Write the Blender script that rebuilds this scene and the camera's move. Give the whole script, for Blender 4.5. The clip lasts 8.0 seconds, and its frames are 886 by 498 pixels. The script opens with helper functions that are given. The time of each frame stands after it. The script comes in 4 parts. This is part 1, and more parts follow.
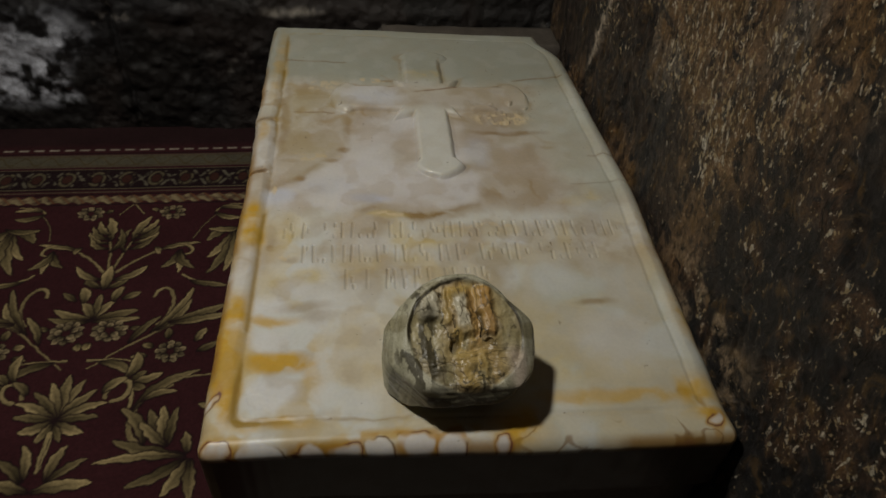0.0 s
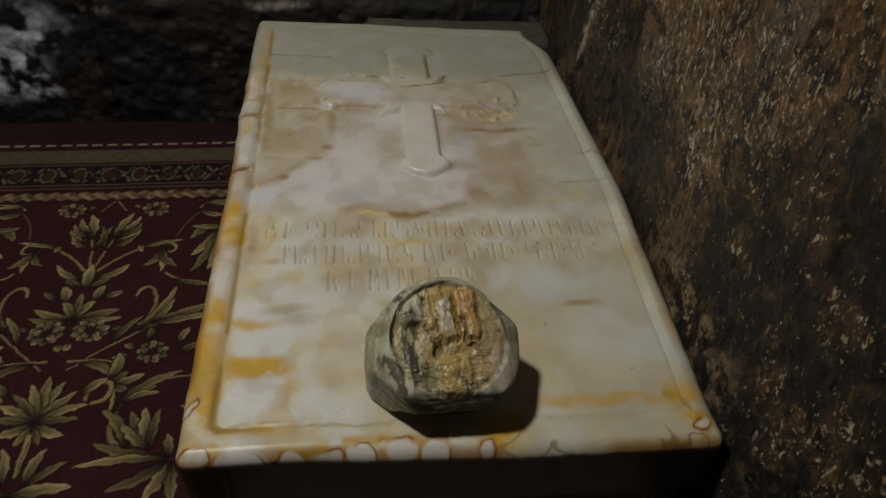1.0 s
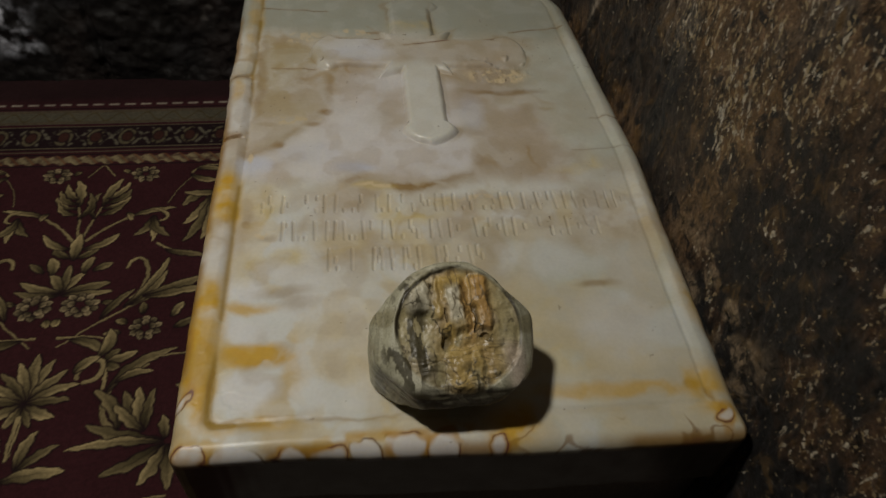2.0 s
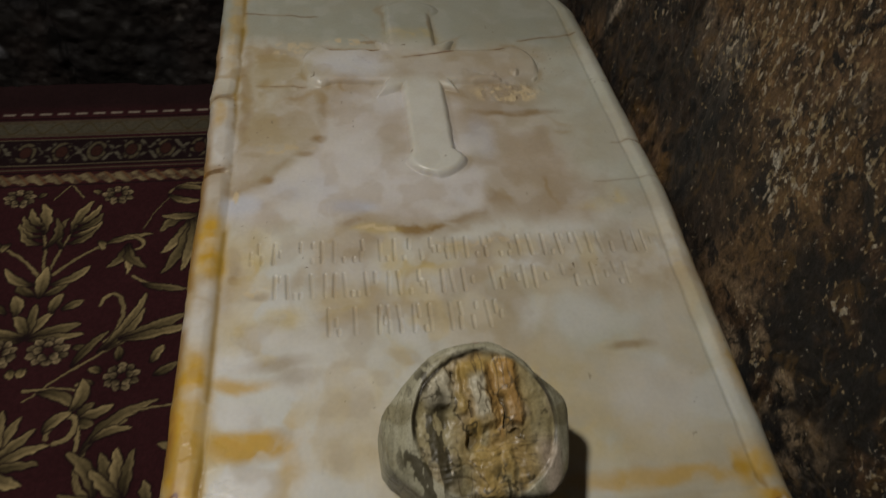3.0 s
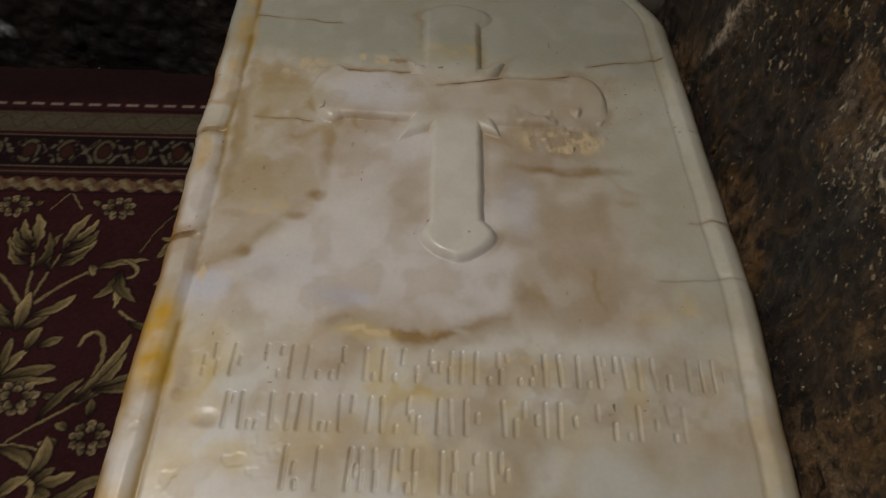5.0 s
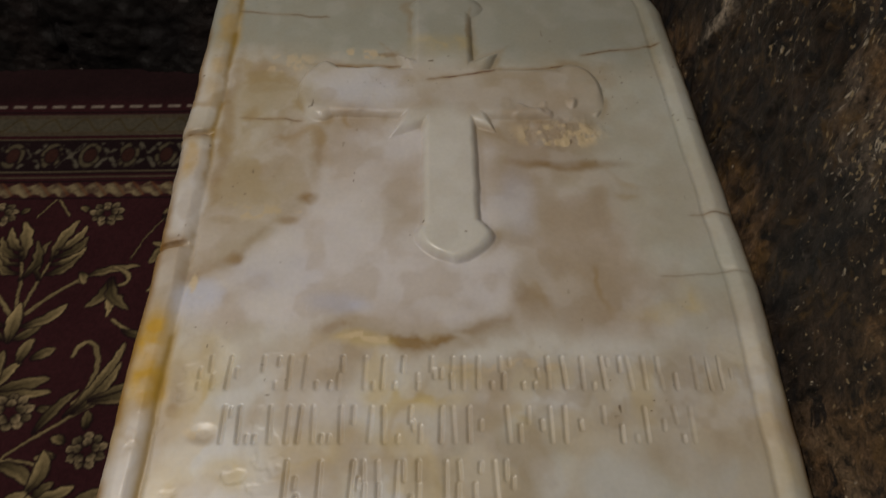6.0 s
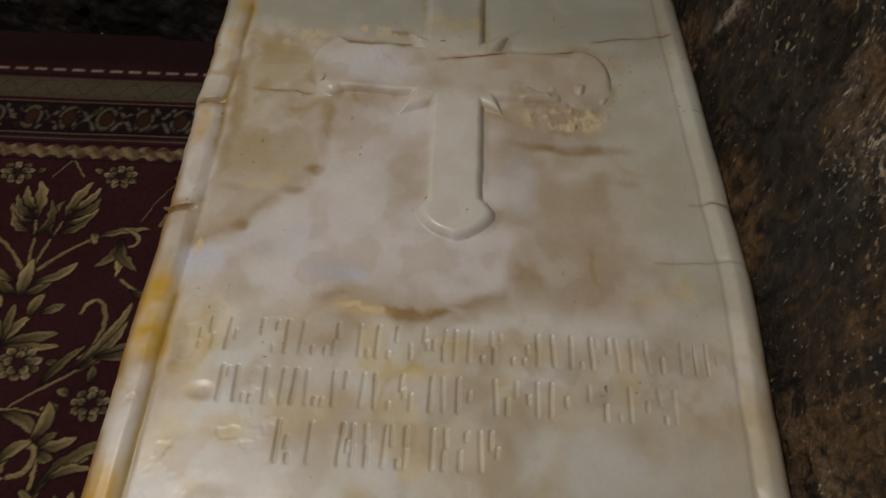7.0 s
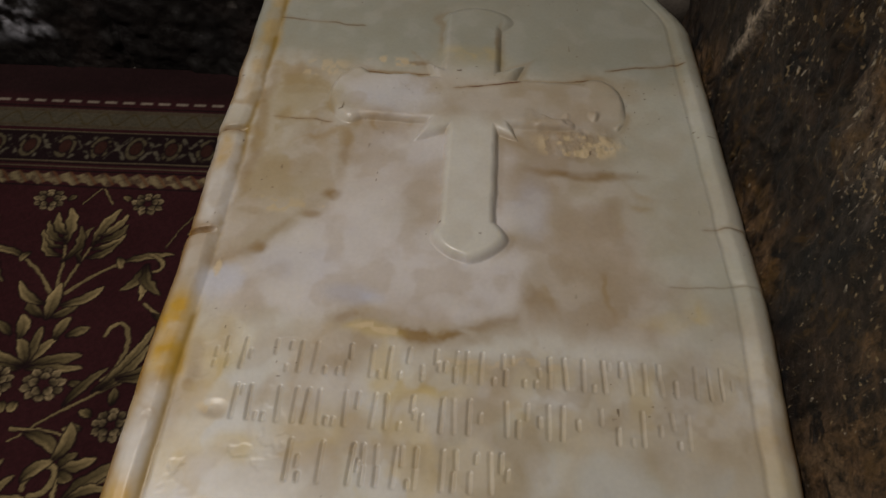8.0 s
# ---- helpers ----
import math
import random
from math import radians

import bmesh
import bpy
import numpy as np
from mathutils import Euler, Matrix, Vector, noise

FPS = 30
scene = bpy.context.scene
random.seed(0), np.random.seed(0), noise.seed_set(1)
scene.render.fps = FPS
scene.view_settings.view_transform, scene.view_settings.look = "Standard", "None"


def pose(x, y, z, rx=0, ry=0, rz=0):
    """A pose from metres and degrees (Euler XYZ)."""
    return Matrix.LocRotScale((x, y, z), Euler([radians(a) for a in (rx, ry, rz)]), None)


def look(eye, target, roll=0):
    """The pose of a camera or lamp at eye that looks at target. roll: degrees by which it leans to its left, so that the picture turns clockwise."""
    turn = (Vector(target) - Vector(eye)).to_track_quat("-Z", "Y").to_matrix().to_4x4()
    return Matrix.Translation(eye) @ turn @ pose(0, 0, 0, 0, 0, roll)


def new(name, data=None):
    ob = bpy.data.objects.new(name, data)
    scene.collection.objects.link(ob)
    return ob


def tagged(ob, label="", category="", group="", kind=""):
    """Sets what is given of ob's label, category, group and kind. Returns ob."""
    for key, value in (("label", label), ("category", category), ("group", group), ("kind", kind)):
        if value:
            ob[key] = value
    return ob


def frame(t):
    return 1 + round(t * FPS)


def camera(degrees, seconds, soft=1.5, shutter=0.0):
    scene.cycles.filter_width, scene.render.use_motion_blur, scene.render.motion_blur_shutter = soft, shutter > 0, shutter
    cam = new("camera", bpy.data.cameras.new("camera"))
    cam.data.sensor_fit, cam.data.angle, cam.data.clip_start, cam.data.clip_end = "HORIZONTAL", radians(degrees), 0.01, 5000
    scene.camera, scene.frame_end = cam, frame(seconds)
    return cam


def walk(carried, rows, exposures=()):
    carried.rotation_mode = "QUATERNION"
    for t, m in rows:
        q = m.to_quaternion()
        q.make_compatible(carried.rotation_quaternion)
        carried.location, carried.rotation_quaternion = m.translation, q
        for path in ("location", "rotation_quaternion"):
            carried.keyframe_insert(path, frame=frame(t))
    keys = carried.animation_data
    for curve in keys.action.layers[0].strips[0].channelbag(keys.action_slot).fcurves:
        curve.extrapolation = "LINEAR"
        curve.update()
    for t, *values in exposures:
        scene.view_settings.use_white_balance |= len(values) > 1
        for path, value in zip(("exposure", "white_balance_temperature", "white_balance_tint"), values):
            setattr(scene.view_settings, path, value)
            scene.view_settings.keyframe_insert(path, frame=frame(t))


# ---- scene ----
cam = camera(65.3, 8.0, soft=1.5, shutter=0.5)
PATH = [
    (0, (0.219, -0.486, 1.165), (0.43, 0.953, -0.207), 4.8),
    (0.5, (0.23, -0.474, 1.159), (0.462, 0.936, -0.24), 5.5),
    (1, (0.234, -0.463, 1.166), (0.466, 0.955, -0.225), 5.4),
    (1.2, (0.233, -0.466, 1.165), (0.457, 0.939, -0.24), 5.4),
    (2.3, (0.23, -0.318, 1.132), (0.467, 0.948, -0.399), 6.1),
    (2.5, (0.228, -0.274, 1.125), (0.463, 0.969, -0.425), 5.9),
    (3, (0.205, -0.204, 1.13), (0.486, 1.034, -0.415), 7.6),
    (3.5, (0.229, -0.131, 1.149), (0.517, 1.177, -0.336), 7.6),
    (4, (0.31, -0.017, 1.137), (0.467, 1.245, -0.406), 6.5),
    (4.5, (0.347, 0.045, 1.103), (0.374, 1.203, -0.527), 3.4),
    (4.7, (0.335, 0.074, 1.091), (0.364, 1.195, -0.565), 3.9),
    (5.8, (0.316, 0.125, 1.071), (0.387, 1.222, -0.6), 3.2),
    (6, (0.322, 0.133, 1.074), (0.377, 1.201, -0.616), 2.8),
    (6.5, (0.325, 0.128, 1.07), (0.371, 1.133, -0.659), 3.2),
    (7, (0.337, 0.113, 1.085), (0.36, 1.145, -0.628), 4.4),
    (7.5, (0.356, 0.097, 1.092), (0.336, 1.186, -0.586), 3.2),
    (8, (0.355, 0.096, 1.085), (0.295, 1.209, -0.575), 1.0),
]
walk(cam, [(t, look(eye, target, roll)) for t, eye, target, roll in PATH], exposures=[(0.0, 0.0, 6330, 8), (2.5, 0.0, 6350, 9), (4.0, 0.0, 6500, 12), (8.0, 0.0, 6500, 15)])

# ---- light: one shaded bulb hanging out of view above the tomb, in a closed dark chamber ----
world = bpy.data.worlds.new("world")
world.use_nodes = True
world.node_tree.nodes["Background"].inputs[0].default_value = (0.8, 0.85, 1.0, 1)
world.node_tree.nodes["Background"].inputs[1].default_value = 0.0
scene.world = world
lamp_data = bpy.data.lights.new("overhead_lamp", "AREA")
lamp_data.shape, lamp_data.size, lamp_data.energy, lamp_data.color = "DISK", 0.20, 25.5, (1.0, 0.93, 0.815)
lamp = new("overhead_lamp", lamp_data)
lamp.matrix_world = look((-0.50, 0.36, 2.30), (0.2, 0.35, 0.0))

TOP = 0.34            # height of the slab's panel above the carpet
LENGTH, WIDTH, LEFT = 1.221, 0.750, -0.013


# ---- noise and small numeric helpers ----
TABLE = np.random.RandomState(7).rand(256, 256)


def smooth(a, b, v):
    t = np.clip((v - a) / (b - a), 0, 1)
    return t * t * (3 - 2 * t)


def vnoise(x, y, shift=0):
    x, y = np.asarray(x, float) + shift * 17.3, np.asarray(y, float) + shift * 9.1
    i, j = np.floor(x).astype(int), np.floor(y).astype(int)
    fx, fy = x - i, y - j
    fx, fy = fx * fx * (3 - 2 * fx), fy * fy * (3 - 2 * fy)
    a, b = TABLE[i % 256, j % 256], TABLE[(i + 1) % 256, j % 256]
    c, d = TABLE[i % 256, (j + 1) % 256], TABLE[(i + 1) % 256, (j + 1) % 256]
    return (a * (1 - fx) + b * fx) * (1 - fy) + (c * (1 - fx) + d * fx) * fy


def fbm(x, y, octaves=4, shift=0, gain=0.5):
    out, amp, total = 0.0, 1.0, 0.0
    for k in range(octaves):
        out = out + amp * vnoise(x * 2 ** k, y * 2 ** k, shift + k)
        total += amp
        amp *= gain
    return out / total


def mix(c, colour, m):
    """Lays a colour over the colours c, by the mask m."""
    return c * (1 - m[..., None]) + np.asarray(colour) * m[..., None]


# ---- materials ----
def nodes_of(name):
    m = bpy.data.materials.new(name)
    m.use_nodes = True
    return m, m.node_tree.nodes, m.node_tree.links, m.node_tree.nodes["Principled BSDF"]


def surface(name, colour=None, grain=60.0, depth=0.3, amount=0.25, rough=(0.5, 0.7), specular=0.5, stretch=(1, 1, 1), fine=6.0, distance=0.002, coat=0.0):
    """A grained surface: its colour is plain or comes from the attribute "tone"; noise at two scales varies colour, gloss and relief."""
    m, n, l, bsdf = nodes_of(name)
    place = n.new("ShaderNodeTexCoord")
    scale = n.new("ShaderNodeMapping")
    scale.inputs["Scale"].default_value = stretch
    l.new(place.outputs["Object"], scale.inputs["Vector"])
    big, small = n.new("ShaderNodeTexNoise"), n.new("ShaderNodeTexNoise")
    for tex, s in ((big, grain), (small, grain * fine)):
        tex.inputs["Scale"].default_value, tex.inputs["Detail"].default_value = s, 6.0
        l.new(scale.outputs["Vector"], tex.inputs["Vector"])
    both = n.new("ShaderNodeMix")
    both.data_type = "FLOAT"
    both.inputs[0].default_value = 0.5
    l.new(big.outputs["Fac"], both.inputs[2]), l.new(small.outputs["Fac"], both.inputs[3])
    shade = n.new("ShaderNodeMapRange")
    shade.inputs["From Min"].default_value, shade.inputs["From Max"].default_value = 0.3, 0.7
    shade.inputs["To Min"].default_value, shade.inputs["To Max"].default_value = 1 - amount, 1 + amount
    l.new(both.outputs[0], shade.inputs["Value"])
    tint = n.new("ShaderNodeVectorMath")
    tint.operation = "SCALE"
    if colour is None:
        source = n.new("ShaderNodeAttribute")
        source.attribute_name = "tone"
        l.new(source.outputs["Color"], tint.inputs[0])
    else:
        tint.inputs[0].default_value = colour
    l.new(shade.outputs["Result"], tint.inputs["Scale"])
    l.new(tint.outputs["Vector"], bsdf.inputs["Base Color"])
    gloss = n.new("ShaderNodeMapRange")
    gloss.inputs["From Min"].default_value, gloss.inputs["From Max"].default_value = 0.3, 0.7
    gloss.inputs["To Min"].default_value, gloss.inputs["To Max"].default_value = rough
    l.new(big.outputs["Fac"], gloss.inputs["Value"])
    l.new(gloss.outputs["Result"], bsdf.inputs["Roughness"])
    bump = n.new("ShaderNodeBump")
    bump.inputs["Strength"].default_value, bump.inputs["Distance"].default_value = depth, distance
    l.new(both.outputs[0], bump.inputs["Height"])
    l.new(bump.outputs["Normal"], bsdf.inputs["Normal"])
    bsdf.inputs["Specular IOR Level"].default_value = specular
    bsdf.inputs["Coat Weight"].default_value = coat
    bsdf.inputs["Coat Roughness"].default_value = 0.18
    return m


MARBLE = surface("polished_marble", None, 30, 0.10, 0.06, (0.31, 0.45), 0.38, distance=0.0005)
glow = MARBLE.node_tree.nodes["Principled BSDF"]
glow.inputs["Subsurface Weight"].default_value, glow.inputs["Subsurface Scale"].default_value = 0.25, 0.006
glow.inputs["Subsurface Radius"].default_value = (1.0, 0.85, 0.6)
SMOKED = surface("smoked_wall_stone", None, 60, 0.8, 0.45, (0.45, 0.7), 0.5, distance=0.006)


def tooled_stone():
    """The brown wall: its broad colours come from the attribute "tone", whose fourth value says how thick the lime flakes lie;
    ragged grain, pits and flakes, longer upwards than across, lie over them."""
    m, n, l, bsdf = nodes_of("tooled_brown_stone")
    place = n.new("ShaderNodeTexCoord")
    source = n.new("ShaderNodeAttribute")
    source.attribute_name = "tone"

    def grain(scale, stretch, warp, detail, rough):
        scaled, tex = n.new("ShaderNodeMapping"), n.new("ShaderNodeTexNoise")
        scaled.inputs["Scale"].default_value, tex.inputs["Distortion"].default_value = stretch, warp
        tex.inputs["Scale"].default_value, tex.inputs["Detail"].default_value, tex.inputs["Roughness"].default_value = scale, detail, rough
        l.new(place.outputs["Object"], scaled.inputs["Vector"]), l.new(scaled.outputs["Vector"], tex.inputs["Vector"])
        return tex.outputs["Fac"]

    def span(value, lo, hi, to_lo=0.0, to_hi=1.0):
        node = n.new("ShaderNodeMapRange")
        node.inputs["From Min"].default_value, node.inputs["From Max"].default_value = lo, hi
        node.inputs["To Min"].default_value, node.inputs["To Max"].default_value = to_lo, to_hi
        l.new(value, node.inputs["Value"])
        return node.outputs["Result"]

    def calc(kind, a, b):
        node = n.new("ShaderNodeMath")
        node.operation = kind
        for slot, v in ((0, a), (1, b)):
            if isinstance(v, float):
                node.inputs[slot].default_value = v
            else:
                l.new(v, node.inputs[slot])
        return node.outputs[0]

    def over(base, colour, mask):
        node = n.new("ShaderNodeMix")
        node.data_type = "RGBA"
        l.new(mask, node.inputs[0]), l.new(base, node.inputs[6])
        if isinstance(colour, tuple):
            node.inputs[7].default_value = (*colour, 1)
        else:
            l.new(colour, node.inputs[7])
        return node.outputs[2]

    bark = grain(46, (1, 1, 0.72), 0.5, 12, 0.76)
    fine = grain(260, (1, 1, 0.8), 0.0, 5, 0.65)
    flakes = grain(100, (1, 1, 0.55), 0.25, 8, 0.68)
    shards = grain(42, (1, 1, 0.6), 0.4, 10, 0.72)
    chips = grain(150, (1, 1, 0.6), 0.0, 5, 0.58)
    blots = grain(30, (1, 1, 0.7), 0.8, 10, 0.68)
    shade = n.new("ShaderNodeVectorMath")
    shade.operation = "SCALE"
    l.new(source.outputs["Color"], shade.inputs[0])
    l.new(calc("MULTIPLY", span(bark, 0.38, 0.64, 0.02, 2.05), span(fine, 0.3, 0.7, 0.45, 1.55)), shade.inputs["Scale"])
    thick = source.outputs["Alpha"]
    colour = over(shade.outputs["Vector"], (0.20, 0.115, 0.035), calc("MULTIPLY", span(blots, 0.55, 0.64), 0.55))
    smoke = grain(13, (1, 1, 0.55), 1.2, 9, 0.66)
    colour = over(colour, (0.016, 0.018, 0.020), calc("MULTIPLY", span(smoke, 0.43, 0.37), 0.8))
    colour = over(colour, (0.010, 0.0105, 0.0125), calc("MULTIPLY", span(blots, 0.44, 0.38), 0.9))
    need = span(thick, 0.0, 1.0, 0.655, 0.548)
    lime = span(calc("SUBTRACT", flakes, need), 0.0, 0.035)
    colour = over(colour, (0.76, 0.67, 0.51), calc("MULTIPLY", lime, span(fine, 0.32, 0.55, 0.45, 1.0)))
    shard = span(calc("SUBTRACT", shards, span(thick, 0.0, 1.0, 0.69, 0.60)), 0.0, 0.015)
    colour = over(colour, (0.82, 0.76, 0.63), calc("MULTIPLY", shard, span(fine, 0.38, 0.58, 0.2, 1.0)))
    speck = span(calc("SUBTRACT", chips, span(thick, 0.0, 1.0, 0.66, 0.555)), 0.0, 0.03)
    colour = over(colour, (0.55, 0.42, 0.23), calc("MULTIPLY", speck, 0.8))
    l.new(colour, bsdf.inputs["Base Color"])
    height = calc("ADD", calc("MULTIPLY", bark, 1.0), calc("ADD", calc("MULTIPLY", fine, 0.28), calc("MULTIPLY", lime, 0.22)))
    bump = n.new("ShaderNodeBump")
    bump.inputs["Strength"].default_value, bump.inputs["Distance"].default_value = 1.0, 0.016
    l.new(height, bump.inputs["Height"])
    l.new(bump.outputs["Normal"], bsdf.inputs["Normal"])
    l.new(span(bark, 0.3, 0.7, 0.55, 0.28), bsdf.inputs["Roughness"])
    bsdf.inputs["Specular IOR Level"].default_value = 0.3
    return m


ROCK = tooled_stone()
PILE = surface("carpet_pile", None, 160, 0.8, 0.22, (0.85, 1.0), 0.1, distance=0.003, fine=4.0)
PEBBLE = surface("layered_stone", None, 70, 0.45, 0.30, (0.32, 0.55), 0.45, distance=0.0015)
PLINTH = surface("dark_plinth_stone", (0.10, 0.08, 0.06), 25, 0.6, 0.4, (0.6, 0.8), 0.4, distance=0.004)
SLATE = surface("grey_ledge_stone", (0.16, 0.14, 0.125), 30, 0.5, 0.3, (0.6, 0.8), 0.3, distance=0.003)
LEDGE = surface("dirty_ledge_stone", (0.075, 0.063, 0.052), 30, 0.5, 0.35, (0.6, 0.8), 0.3, distance=0.003)
SOOT = surface("sooty_stone", (0.05, 0.042, 0.036), 12, 0.7, 0.4, (0.6, 0.85), 0.4, distance=0.006)
MORTAR = surface("lime_mortar", (0.15, 0.12, 0.09), 60, 0.9, 0.4, (0.75, 0.9), 0.3, distance=0.004)


# ---- mesh helpers ----
def mesh_of(name, verts, faces, material, tone=None, smooth_faces=True):
    me = bpy.data.meshes.new(name)
    verts, faces = np.asarray(verts, np.float32), np.asarray(faces, np.int32)
    me.vertices.add(len(verts))
    me.vertices.foreach_set("co", verts.ravel())
    me.loops.add(faces.size)
    me.loops.foreach_set("vertex_index", faces.ravel())
    me.polygons.add(len(faces))
    me.polygons.foreach_set("loop_start", np.arange(0, faces.size, faces.shape[1], dtype=np.int32))
    me.polygons.foreach_set("use_smooth", np.full(len(faces), smooth_faces))
    me.update(calc_edges=True)
    if tone is not None:
        layer = me.color_attributes.new("tone", "FLOAT_COLOR", "POINT")
        layer.data.foreach_set("color", (tone if tone.shape[-1] == 4 else np.concatenate([tone.reshape(-1, 3), np.ones((len(verts), 1))], 1)).astype(np.float32).ravel())
    me.materials.append(material)
    return me


def piece_of(name, verts, faces, tone, chosen, material):
    """Those faces of a body that are chosen, as a mesh that keeps the whole body's shading across its rim."""
    a, b, c, d = (verts[faces[:, k]] for k in range(4))
    flat = np.cross(c - a, d - b)
    normals = np.zeros_like(verts)
    for k in range(4):
        np.add.at(normals, faces[:, k], flat)
    normals /= np.maximum(np.linalg.norm(normals, axis=1, keepdims=True), 1e-12)
    used, inverse = np.unique(faces[chosen], return_inverse=True)
    me = mesh_of(name, verts[used], inverse.reshape(-1, 4), material, tone[used])
    me.normals_split_custom_set_from_vertices(normals[used].astype(np.float32))
    return me


def quads(rows, cols, flip=False):
    a = (np.arange(rows - 1)[:, None] * cols + np.arange(cols - 1)).ravel()
    f = np.stack([a, a + 1, a + cols + 1, a + cols], 1)
    return f[:, ::-1] if flip else f


def skirted(x, y, z, drop, axis=2):
    """The sheet of points x, y, z (rows by columns) with its rim drawn back by drop along an axis, and a back: a closed body."""
    rows, cols = x.shape
    top = np.stack([x, y, z], -1).reshape(-1, 3)
    k = np.arange(rows * cols).reshape(rows, cols)
    rim = np.concatenate([k[0, :-1], k[:-1, -1], k[-1, :0:-1], k[:0:-1, 0]])
    low = top[rim].copy()
    low[:, axis] = drop
    n, base = len(rim), rows * cols
    nxt = (np.arange(n) + 1) % n
    side = np.stack([rim[nxt], rim, base + np.arange(n), base + nxt], 1)
    return np.concatenate([top, low]), np.concatenate([quads(rows, cols), side]), rim


def part(name, me, parent=None):
    ob = new(name, me)
    ob.parent = parent
    return ob


def block(name, lo, hi, material, bevel=0.006, cuts=0, jitter=0.0, seed=1):
    """A worn block between two corners."""
    bm = bmesh.new()
    bmesh.ops.create_cube(bm, size=1)
    for v in bm.verts:
        v.co = Vector([lo[i] + (v.co[i] + 0.5) * (hi[i] - lo[i]) for i in range(3)])
    if cuts:
        bmesh.ops.subdivide_edges(bm, edges=bm.edges[:], cuts=cuts, use_grid_fill=True)
    else:
        bmesh.ops.bevel(bm, geom=bm.edges[:], offset=bevel, segments=3, affect="EDGES")
    if jitter:
        for v in bm.verts:
            v.co += Vector(noise.noise_vector(v.co * 9 + Vector((seed, 0, 0)))) * jitter
    me = bpy.data.meshes.new(name)
    bm.to_mesh(me)
    bm.free()
    me.materials.append(material)
    for p in me.polygons:
        p.use_smooth = bool(jitter)
    return me


# ---- the chamber ----
def steps(lo, hi, fine_lo, fine_hi, fine, coarse):
    """Positions from lo to hi, close together between fine_lo and fine_hi."""
    out = [np.arange(lo, fine_lo, coarse), np.arange(fine_lo, fine_hi, fine), np.arange(fine_hi, hi, coarse), [hi]]
    return np.concatenate(out)


def near_wall():
    """The rough brown wall beside the tomb: tooled stone with soot, ochre patches, flakes of old lime."""
    ys, zs = steps(-1.7, 1.36, -0.3, 1.3, 0.0035, 0.06), steps(-0.05, 2.75, 0.2, 1.25, 0.0035, 0.06)
    plan_y, plan_z = np.meshgrid(ys, zs)
    y, z = 0.0134 + 0.96 * plan_y, -0.0277 + 0.056 * plan_y + 0.974 * plan_z
    big = fbm(y * 3.2, z * 2.6, 4, 3)
    tool = fbm(y * 42, z * 17, 4, 11)
    crack = np.abs(fbm(y * 4.5 + 0.6 * z, z * 1.8, 4, 31) - 0.5)
    crack = smooth(0.012, 0.0, crack) * smooth(0.45, 0.6, fbm(y * 3, z * 3, 2, 8))
    # a long bright-edged crack that climbs from behind the slab's far corner
    way = 0.885 - 0.05 * smooth(0.43, 0.62, z) + 0.012 * (fbm(z * 14, z * 0 + 2, 3, 5) - 0.5)
    seam = smooth(0.46, 0.56, fbm(y * 70, z * 45, 4, 6)) * smooth(0.022, 0.0, np.abs(y - way)) * smooth(0.36, 0.42, z) * smooth(0.75, 0.62, z)
    groove = smooth(0.02, 0.0, np.abs(y - (way - 0.02))) * smooth(0.36, 0.42, z) * smooth(0.75, 0.62, z)
    foot = smooth(0.43, 0.34, z) * smooth(0.02, 0.12, y) * smooth(0.42, 0.2, y)
    x = 0.742 - 0.03 * big - 0.018 * tool - 0.007 * fbm(y * 95, z * 50, 3, 12) + 0.004 * crack + 0.010 * groove - 0.004 * seam
    x = x - foot * (0.002 + 0.05 * np.abs(fbm(y * 22, z * 26, 4, 41) - 0.5) * 2)
    bend = 0.05 * np.clip(plan_z - 0.4, 0, 0.5) + 0.026 * np.clip((plan_y - 0.55) / 0.55, 0, 0.85)
    x = np.maximum(x + 0.024 - bend, 0.7425 - bend)
    c = np.zeros(x.shape + (3,)) + (0.140, 0.085, 0.045)
    c = mix(c, (0.158, 0.095, 0.044), smooth(0.48, 0.68, fbm(y * 8, z * 6, 4, 51)))
    c = mix(c, (0.165, 0.092, 0.033), 0.7 * smooth(0.58, 0.72, fbm(y * 26, z * 17, 3, 61)))
    c = mix(c, (0.125, 0.118, 0.105), 0.6 * smooth(0.55, 0.7, fbm(y * 11, z * 5, 4, 71)))
    soot = smooth(0.53, 0.66, fbm(y * 5.5 + z, z * 4, 5, 81))
    # the wall turns darker towards its near end, most of all low down
    near_dark = smooth(0.33, 0.15, y + 0.30 * (fbm(y * 8, z * 8, 4, 91) - 0.5) + 0.7 * np.clip(z - 0.50, 0, 1))
    dark = np.maximum(0.78 * soot, 0.96 * near_dark)
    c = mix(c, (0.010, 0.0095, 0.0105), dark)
    clots = smooth(0.52, 0.64, fbm(y * 15, z * 13, 4, 105))
    c = mix(c, (0.085, 0.045, 0.022), 0.8 * near_dark * clots)
    c = mix(c, (0.012, 0.010, 0.010), 0.8 * crack)
    # flakes of lime and wax, longer than wide, thick in some stretches and rare in others
    dense = 0.27 + 0.42 * smooth(0.38, 0.62, fbm(y * 4.2, z * 4.2, 3, 101)) + 0.5 * smooth(0.5, 0.7, fbm(y * 13, z * 9, 2, 102))
    dense = dense * (0.15 + 0.85 * smooth(0.42, 0.60, z + 0.10 * (fbm(y * 9, z * 9, 2, 103) - 0.5)))
    dense = np.clip(dense, 0, 1) * (1 - 0.35 * near_dark)
    dense = dense * (1 - 0.8 * near_dark) * (1 - 0.15 * smooth(0.40, 0.55, y))
    dense = dense * (1 - 0.45 * smooth(0.58, 0.85, z))
